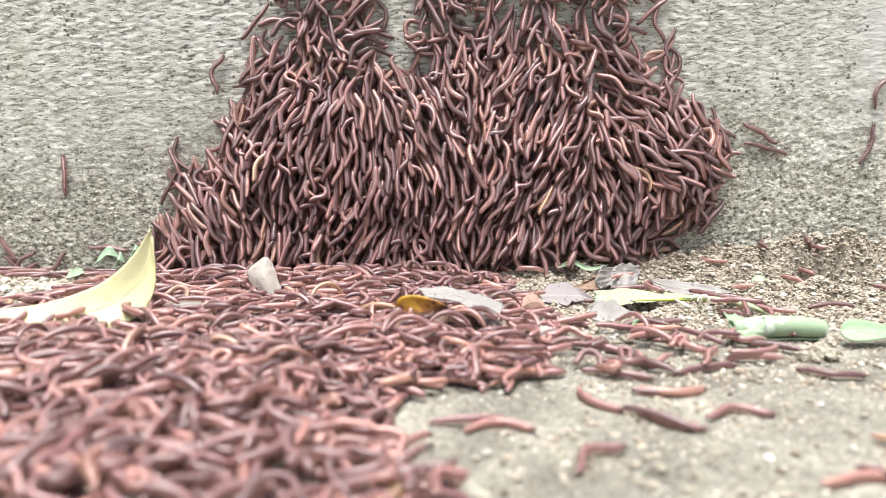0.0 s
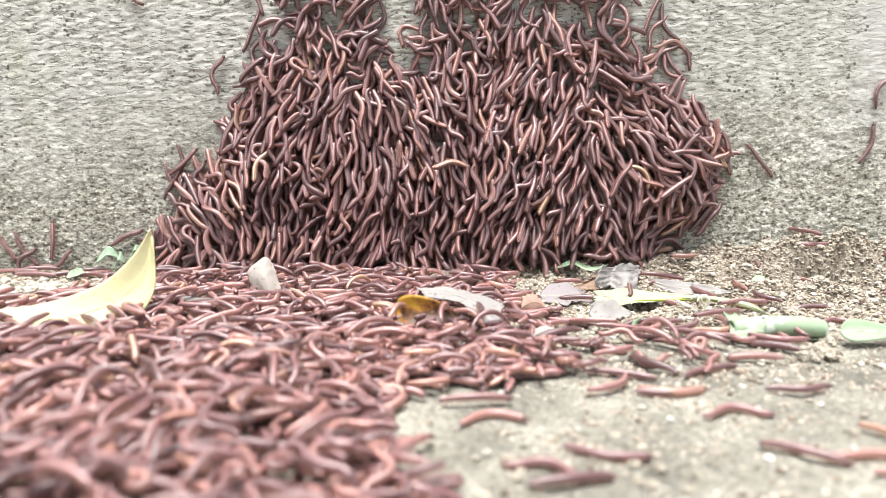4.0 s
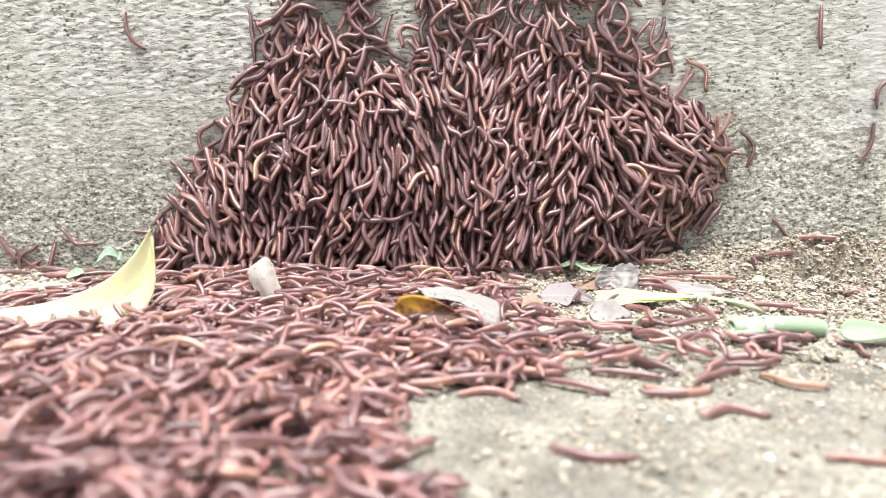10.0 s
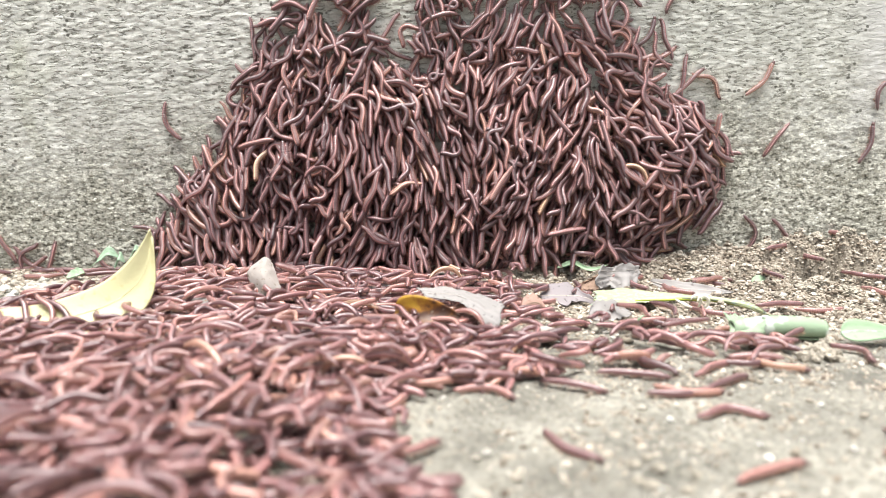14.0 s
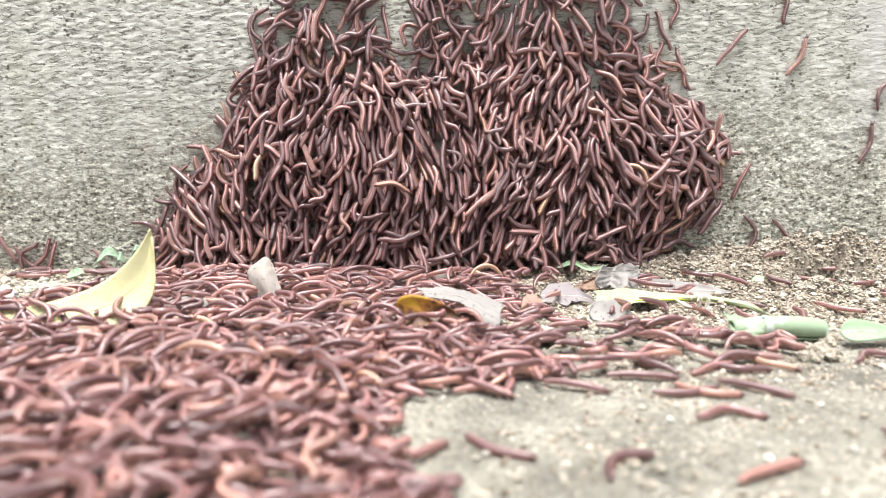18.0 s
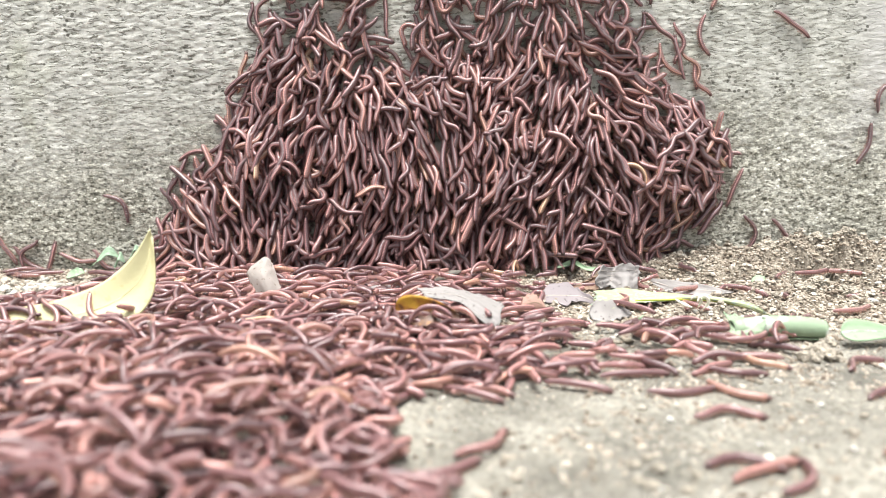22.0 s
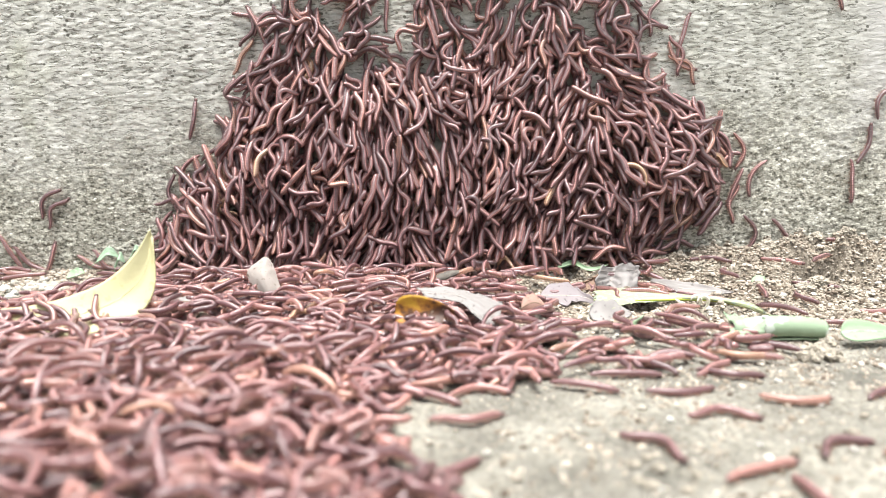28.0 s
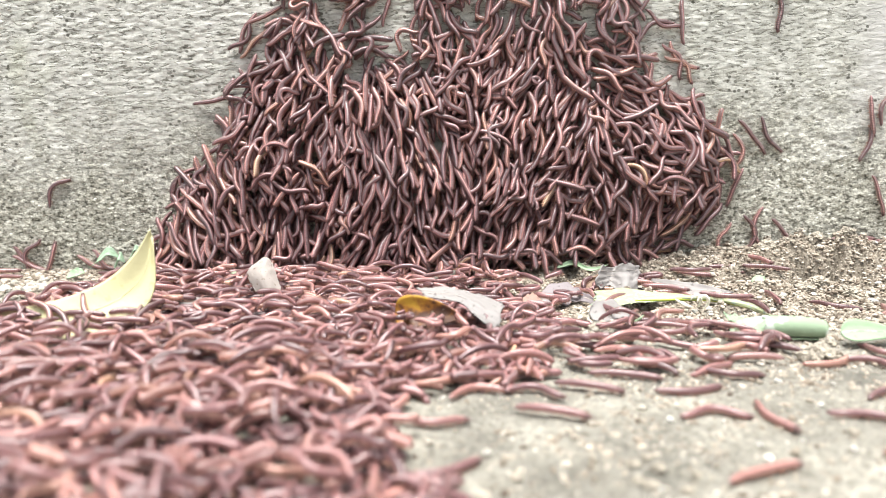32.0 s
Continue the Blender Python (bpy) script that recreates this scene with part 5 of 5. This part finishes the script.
    stroll("wall", 25, [(0, -142.1, 45.4, 60), (6, -137.2, 52.8, 50), (8, -130, 61.2, 38), (9, -122.5, 65.3, 33), (11, -117.4, 67.3, 30), (20, -116.1, 65.3, 35), (32, -116.1, 65.3, 35)])
    stroll("wall", 26, [(0, -177, 12.6, -5), (3, -169.2, 17.1, 20), (6, -162, 21.1, 32), (8, -149.2, 27.4, 36), (9, -143.6, 31.5, 36), (10, -145.9, 31.2, 40), (12, -136.8, 35.1, 50), (20, -132.3, 36.6, 70), (32, -132.3, 36.6, 70)])
    stroll("wall", 27, [(0, -207.6, 3.5, 30), (7, -203.8, 12.6, 25), (9, -199.7, 18.7, 18), (10, -192.9, 17.4, -25), (11, -189.5, 11.7, -36), (12, -183, 7.5, -40), (14, -177.6, 4.7, -35), (32, -177.6, 4.7, -35)])
    stroll("wall", 28, [(0, -156, 154.5, -60), (9, -157.2, 127.5, -62), (11, -155.2, 115.2, -70), (12, -153.1, 105, -74), (13, -147, 98, -57), (14, -140.5, 78.5, -70), (17, -134.2, 54.2, -95), (19, -141.9, 39.5, -110), (22, -145.9, 23.2, -100), (32, -145.9, 23.2, -100)])
    stroll("wall", 29, [(0, -153.2, 11.1, -40), (18, -154.8, 23.2, -38), (21, -164.6, 30, -35), (22, -169.2, 35.7, -50), (23, -174, 38.7, -50), (24, -180.2, 42.5, -30), (25, -185.1, 43.1, -8), (28, -206.8, 37.2, 55), (29, -202.8, 42.5, 50), (32, -201.9, 43.1, 50)])
    stroll("wall", 30, [(0, -222.5, 3.5, 60), (20, -220.6, 8.1, 60), (25, -217.5, 12.6, 70), (28, -202.9, 32.1, 54), (29, -209.1, 26.2, 52), (30, -215.2, 17.4, 58), (31, -216.8, 13.8, 62), (32, -218.4, 8.7, 66)])
    stroll("wall", 31, [(0, -151.2, 18.7, 60), (18, -147.8, 26.2, 65), (21, -140.9, 45.4, 65), (22, -137.3, 51, 60), (23, -134.4, 56.6, 58), (24, -133.9, 60, 75), (25, -133, 65.3, 80), (28, -127.8, 79.3, 78), (29, -125.8, 83.3, 70), (30, -122.7, 86.4, 63), (31, -120.6, 88.1, 38), (32, -117.4, 89.2, 12)])
    stroll("wall", 32, [(0, -225.8, 1.1, 10), (16, -216.5, 4.1, 25), (19, -209.6, 11.1, 65), (20, -206.2, 12.3, 55), (21, -199.5, 9.9, 10), (22, -192.9, 6.8, -10), (24, -184.2, 4.1, -20), (32, -184.2, 4.1, -20)])
    stroll("wall", 33, [(0, -231.8, 15.6, -60), (26, -231.2, 12.6, -58), (28, -228.6, 11.1, -60), (30, -224, 9.9, -52), (32, -218, 3.5, -30)])
    stroll("wall", 34, [(0, -93.3, 99.9, -58), (6, -95.1, 99.9, -55), (9, -95.7, 98.5, -70), (13, -97.1, 99.9, -60), (19, -98.6, 97.1, 60), (24, -96.6, 97.1, 55), (32, -95.8, 97.1, -50)])
    stroll("wall", 35, [(0, -102.4, 78.7, -60), (8, -103, 77.3, -70), (13, -105.1, 81.6, -35), (20, -106.7, 78.7, -55), (28, -103.9, 75.9, -70), (32, -105.3, 76.7, -65)])
    stroll("wall", 36, [(0, -136.7, 46.9, -40), (3, -139, 48.4, -45), (6, -136.7, 51.3, -55), (7, -133.3, 54.2, -85), (9, -129.2, 38.9, -55), (14, -127.8, 38.1, -50), (23, -127.3, 36.6, -60), (32, -128, 35.1, -65)])
    stroll("wall", 37, [(0, -96.3, 149.1, -40), (5, -95.5, 135.7, -38), (6, -94.2, 131.9, -38), (8, -85.9, 127.5, -40), (12, -83.3, 122.1, -50), (18, -94.4, 127.5, 60), (19, -95.3, 126.5, 68), (23, -89.9, 134.3, 60), (32, -89.1, 119.3, 10)])
    stroll("ground", 38, [(0, 82.2, -196.1, 6), (9, 81.2, -196, 1), (19, 79.7, -196.9, 1), (28, 78.2, -196.6, -5), (32, 75.8, -196.3, 0)])
    stroll("ground", 39, [(0, 105.4, -237, -44), (4, 89.2, -221.7, -34), (6, 76.2, -207.4, -26), (7, 68.2, -199.3, -38), (8, 58, -190.5, -43), (9, 46.2, -180.1, -36), (11, 39.2, -176, -29), (32, 44, -177.7, -20)])
    stroll("ground", 40, [(0, 61.4, -201.3, -44), (2, 49, -219.6, -17), (6, 36.3, -223.7, -18), (13, 36.1, -224.3, -16), (14, 31.3, -218, -56), (17, 19.4, -218.1, -53), (19, 6.4, -223.9, -15), (22, -0.5, -232.7, 25), (32, -0.5, -232.7, 25)])
    stroll("ground", 41, [(0, 112.3, -234.2, -10), (9, 110.7, -228, -14), (11, 91.2, -224.7, -17), (12, 78.6, -230, 20), (14, 77, -231.7, 26), (20, 76.9, -231.2, 28), (25, 75.1, -230.4, 24), (32, 75.5, -231.9, 24)])
    stroll("ground", 42, [(0, 96, -235.3, 12), (1, 96.4, -233.1, 10), (3, 101.6, -226, 1), (6, 115.6, -222, -10), (9, 119.4, -222.7, -4), (32, 119.4, -222.7, -4)])
    stroll("ground", 43, [(0, 118.1, -220.2, -37), (5.5, 118.6, -209.5, -36), (7, 110.4, -204, -40), (9, 106.1, -184.9, -49), (11, 109.4, -165.9, -29), (20, 107.2, -153.8, -52), (32, 95.8, -148.5, 16)])
    stroll("ground", 44, [(0, 129.2, -209.3, -18), (18, 125, -213.6, -15), (20, 113.1, -210.2, -13), (21, 93.3, -216.5, 47), (22, 83.7, -234.7, 55), (23, 73.1, -251.4, 54), (25, 64.9, -269.9, 51), (32, 64.9, -269.9, 51)])
    stroll("ground", 45, [(0, 12.5, -267, 33), (15, 20.4, -255.3, 35), (18, 42.9, -227.8, 45), (19, 55, -222.4, 9), (20, 65.6, -223.1, -1), (21, 71.6, -226.6, 11), (22, 72.1, -226.8, -7), (24, 74.5, -223.4, 9), (25, 73.9, -224.2, 19), (28, 100.8, -216.9, 27), (29, 109.6, -212.9, 29), (30, 125.4, -203.1, 35), (32, 125.4, -203.1, 35)])
    stroll("ground", 46, [(0, 74.6, -271.5, -48), (26, 74.7, -253.3, -51), (28, 54.2, -216.5, -51), (29, 42.2, -197.8, -51), (30, 33.3, -186.7, -44), (32, 26.5, -180.9, -16)])
    stroll("ground", 47, [(0, 90.3, -269.7, -83), (27, 87.6, -255.3, -81), (29, 75, -225.8, -80), (30, 67.1, -216, -68), (31, 46.4, -201.8, -33), (32, 30, -198.2, -19)])
    stroll("ground", 48, [(0, 113.5, -234.3, -70), (28, 112.3, -234.2, -72), (30, 107.9, -212.9, -70), (31, 107.3, -192.8, -21), (32, 91.6, -197.7, -81)])
    stroll("ground", 49, [(0, 86.1, -160.2, 20), (15, 87.5, -176.3, 38), (17, 92.4, -179.4, 32), (18, 94.8, -177.7, -38), (19, 95.4, -182.6, -80), (20, 102.9, -185, -8), (21, 116.7, -183.7, 21), (22, 134.6, -178.8, 33), (32, 134.6, -178.8, 33)])
    stroll("ground", 50, [(0, 130.7, -209.2, -25), (30, 131.5, -205.6, -14), (32, 117.3, -199.5, -14)])
    stroll("ground", 51, [(0, -11.6, -224.7, 27), (20, -6.1, -224, 24), (22, 10.8, -218.6, 47), (24, 26.3, -209.1, 42), (25, 27.5, -201.6, 38), (28, 6.5, -202.8, 10), (32, -3.7, -205.1, -1)])
    stroll("ground", 52, [(0, 44, -186.8, -62), (1, 41.8, -180.7, 23), (2, 46.2, -170.7, 62), (3, 49.5, -180.6, 41), (6, 56, -162.8, 56), (12, 61.7, -153.9, 22), (32, 67.7, -159.7, 1)])
    stroll("ground", 53, [(0, 14.5, -206.4, 2), (1, 9.8, -210.7, 35), (3, 7, -204.3, 19), (6, 29.8, -199.9, -15), (7, 27.4, -200.3, -31), (8, 18.6, -193.6, -7), (12, 12.9, -180.7, -20), (32, 9.5, -181.4, 19)])
    stroll("ground", 54, [(0, 36.5, -225.4, 44), (1, 33.1, -236.8, 34), (2, 35.3, -228.4, 16), (3, 30, -232.1, -30), (6, 14.4, -228.1, 23), (7, 8.6, -234.9, 39), (9, -0.5, -244, 39), (12, -7.9, -245.5, 14), (32, -7.9, -245.5, 14)])
    stroll("ground", 55, [(0, 58.5, -200.5, -44), (1, 47.6, -219.8, 4), (2, 36.6, -232.2, 15), (3, 27.8, -237.7, 17), (6, 32.8, -238.2, -32), (7, 24.5, -242.5, -62), (8, 17.2, -252.7, -56), (10, 15.5, -268.8, -55), (32, 15.5, -268.8, -55)])
    stroll("ground", 56, [(0, 67.4, -180.4, 2), (13, 71.2, -181.6, 9), (19, 73.1, -180.9, 11), (25, 70.7, -180.6, 5), (32, 74.4, -179.7, 9)])
    stroll("ground", 57, [(0, 55.5, -164.9, -21), (13, 60, -165.1, -15), (19, 63.1, -167.1, -4), (23, 60, -165.1, 7), (32, 58, -165.7, -14)])
    stroll("ground", 58, [(0, 89.1, -154.1, 61), (10, 88.1, -159.8, 53), (19, 87.7, -159.8, 33), (28, 88.4, -159.9, 43), (32, 87.2, -161.3, 35)])
    stroll("ground", 59, [(0, 124.3, -165, -18), (1, 129.7, -168.6, -29), (3, 112.6, -181.7, 1), (7, 104.1, -165.7, 11), (12, 103.2, -154.3, 13), (20, 94.6, -162.1, -18), (32, 91.5, -165.6, -15)])
    stroll("ground", 60, [(0, 106.9, -149.9, 19), (8, 125.6, -129.1, -36), (13, 117.1, -134.6, -33), (20, 110, -137.2, 28), (32, 105.9, -137.3, -30)])
    stroll("ground", 61, [(0, 96.1, -136.5, 23), (9, 89.1, -139.4, 11), (20, 94.9, -134.1, 30), (32, 92.2, -129.9, 56)])
    stroll("ground", 62, [(0, 119.5, -95.7, -81), (1, 135.3, -96.5, -96), (2, 140.9, -109.5, -89), (4, 157.2, -103.5, -4), (13, 141.5, -146.3, -89), (16, 155, -128.4, -4), (19, 144.2, -152.1, 25), (25, 139.9, -152.9, 36), (28, 158.1, -110.3, -49), (32, 144.2, -152.1, -38)])
    stroll("ground", 63, [(0, 7, -204.3, 5), (13, 11.5, -174.4, 6), (20, 9.5, -181.4, -55), (25, 2.7, -185.3, 12), (28, -4, -184.9, -35), (32, 9.7, -176, 12)])
    stroll("ground", 64, [(0, 190.5, -11, -90), (2, 189.4, -12.8, -75), (5, 185.8, -12.2, 10), (9, 200.5, -3, 0), (14, 184.5, -18.4, -82), (20, 179.1, -36.2, 3), (25, 193.3, -13.4, 27), (30, 214.5, -3, 0), (32, 219.7, -3, 0)])
    stroll("ground", 65, [(0, 188.6, -7.7, -108), (2, 186.9, -12.3, -23), (5, 185.6, -6.3, -82), (9, 172.4, -18.6, 3), (14, 171.3, -15.8, 29), (20, 166, -26.2, 42), (25, 173, -37.2, 51), (30, 199.8, -14.9, 29), (32, 214.8, -3, 0)])
    stroll("ground", 66, [(0, 166.8, -43.8, -78), (2, 175.3, -31.4, -101), (6, 178.9, -30.4, -36), (9, 186.8, -15.6, 3), (13, 206.1, -3, -82), (20, 199.2, -27.7, 3), (26, 186.5, -16, -82), (30, 156.2, -35.7, 3), (32, 157.1, -24.3, -73)])
    stroll("ground", 67, [(0, 228.4, -26.5, -92), (6, 211.4, -27.7, -42), (9, 191.9, -54.1, 43), (14, 204.7, -34, -42), (20, 198, -47.8, 31), (26, 179.7, -95.7, -54), (32, 154.2, -141.7, -58)])
    stroll("ground", 68, [(0, 69, -180.6, -2), (24, 93, -180.1, -60), (25, 97.7, -181, -91), (28, 103.1, -187.8, -6), (29, 115.1, -165.3, 50), (31, 126.2, -153.6, 28), (32, 130.2, -153.3, 23)])
    for i in range(9):
        x, y = rng.uniform(0.10, 0.215), rng.uniform(-0.085, -0.012)
        make = lambda px, py, a: on_ground(px, py, 0.0006, a)
        rows = crawl_rows(make, BANK, x, y, rng.uniform(0, 360), 0.0045, 1.9, 20)
        ob = single(i, "rusty millipede crawling over crumbly soil beside leaf litter", "single millipedes on the soil bank")
        ob.matrix_basis = rows[0][1]
        MOVES.append((ob, rows))


LITTER_PATCH = [(0.059, -0.04), (0.142, -0.027), (0.153, -0.094), (0.128, -0.141), (0.072, -0.144), (0.05, -0.098)]


def build_litter_crawlers():
    for i in range(18):
        while True:
            x, y = rng.uniform(0.05, 0.16), rng.uniform(-0.145, -0.03)
            if inside(LITTER_PATCH, x, y):
                break
        lift = 0.0015 + 0.003 * rng.random()
        rows = crawl_rows(lambda px, py, a, lift=lift: on_ground(px, py, lift, a), LITTER_PATCH, x, y, rng.uniform(0, 360), 0.004, 1.8, 20)
        ob = single(i, "rusty red millipede crawling over dead leaves and grit", "single millipedes among the litter")
        ob.matrix_basis = rows[0][1]
        MOVES.append((ob, rows))


def build_leaf_walkers():
    """Millipedes that climb over the lower half of the yellow leaf later on."""
    def leaf_at(x, up, off):
        u = float(np.interp(x, [p[0] for p in YELLOW_LEAF[1]], np.linspace(0, 1, len(YELLOW_LEAF[1]))))
        return on_sheet(YELLOW_LEAF, u, min(1.0, max(0.0, 0.5 + up / 0.016))) + Vector((0, -0.77 * off, 0.64 * off))
    spots = [(-0.150, -0.001, 115, 9, 12.0), (-0.144, 0.001, 112, 9.5, 12.4), (-0.139, -0.002, 118, 9, 12.6), (-0.128, -0.003, 125, 16, 20), (-0.157, 0.002, 150, 9, 11.5),
             (-0.163, 0.001, 140, 9.5, 12), (-0.168, 0.003, 165, 8, 10.5), (-0.172, 0.0, 120, 10, 13), (-0.178, 0.002, 170, 7, 9.5), (-0.152, -0.003, 165, 12, 15),
             (-0.160, -0.003, 20, 11, 14), (-0.168, -0.002, 140, 12, 15), (-0.176, -0.002, 15, 10.5, 14), (-0.146, -0.004, 170, 13, 16), (-0.155, 0.004, 160, 13, 17)]
    for i, (x, up, a, t0, t1) in enumerate(spots):
        ob = single(i + 2, "rusty millipede climbing over the yellow leaf", "single millipedes on the yellow leaf")
        turn = pose(0, 0, 0, 50, 0, 0)
        under = Matrix.Translation(leaf_at(x + 0.006, up - 0.013, 0.006)) @ pose(0, 0, 0, 15, 0, a)
        climb = Matrix.Translation(leaf_at(x, up, 0.0006)) @ turn @ pose(0, 0, 0, 0, 0, a)
        over = Matrix.Translation(leaf_at(x - 0.004, up + 0.0015, 0.0006)) @ turn @ pose(0, 0, 0, 0, 0, a + 18)
        back = Matrix.Translation(leaf_at(x - 0.001, up - 0.001, 0.0006)) @ turn @ pose(0, 0, 0, 0, 0, a + 6)
        rows = [(0, under), (t0, under), (t1, climb), (t1 + 5, over), (t1 + 9, back), (32, over)]
        ob.matrix_basis = rows[0][1]
        MOVES.append((ob, rows))


STRAY_PATCHES = (([(-0.040, 0.098), (-0.040, 0.165), (-0.008, 0.165), (-0.008, 0.100)], 6), ([(-0.112, 0.070), (-0.101, 0.135), (-0.084, 0.135), (-0.092, 0.072)], 5),
                 ([(0.086, 0.098), (0.090, 0.150), (0.118, 0.140), (0.136, 0.092), (0.112, 0.084)], 9), ([(-0.150, 0.030), (-0.136, 0.062), (-0.116, 0.070), (-0.118, 0.040)], 4))


def build_wall_strays():
    """Loose climbers along the ragged edge of the heap and in its gap."""
    def cling(x, z, a):
        return on_wall(x, z, float(pile_depth(x, z)) + 0.0012 if inside(PILE, x, z) else 0.0004, a)
    k = 0
    for patch, count in STRAY_PATCHES:
        lo, hi = np.min(patch, axis=0), np.max(patch, axis=0)
        for _ in range(count):
            x, z = lo
            while not inside(patch, x, z):
                x, z = rng.uniform(lo[0], hi[0]), rng.uniform(lo[1], hi[1])
            rows = crawl_rows(cling, patch, float(x), float(z), float(rng.choice([90, -90])) + rng.normal(0, 28), 0.0018, 2.2, 14)
            ob = single(k, "plum-red millipede clinging to concrete at the heap's ragged edge", "single millipedes at the heap's edge")
            ob.matrix_basis = rows[0][1]
            MOVES.append((ob, rows))
            k += 1


def build_foot_crawlers():
    foot = [(-0.26, -0.006), (-0.145, -0.006), (-0.145, -0.022), (-0.26, -0.030)]
    for i in range(11):
        rows = crawl_rows(lambda px, py, a: on_ground(px, py, 0.0008, a), foot, rng.uniform(-0.235, -0.15), rng.uniform(-0.022, -0.008), float(rng.choice([0, 180])) + rng.normal(0, 15), 0.003, 2.2, 8)
        ob = single(i, "reddish millipede crawling along the foot of the wall", "single millipedes along the wall foot")
        ob.matrix_basis = rows[0][1]
        MOVES.append((ob, rows))


# ---- the place, then what moves in it ----
build_ground()
build_wall()
build_litter()
build_singles()
build_leaf_walkers()
build_litter_crawlers()
build_foot_crawlers()
build_wall_strays()
build_wall_swarms()
build_carpets()
build_sand()
build_clods()


def motions():
    for ob, rows in MOVES:
        walk(ob, rows)


motions()
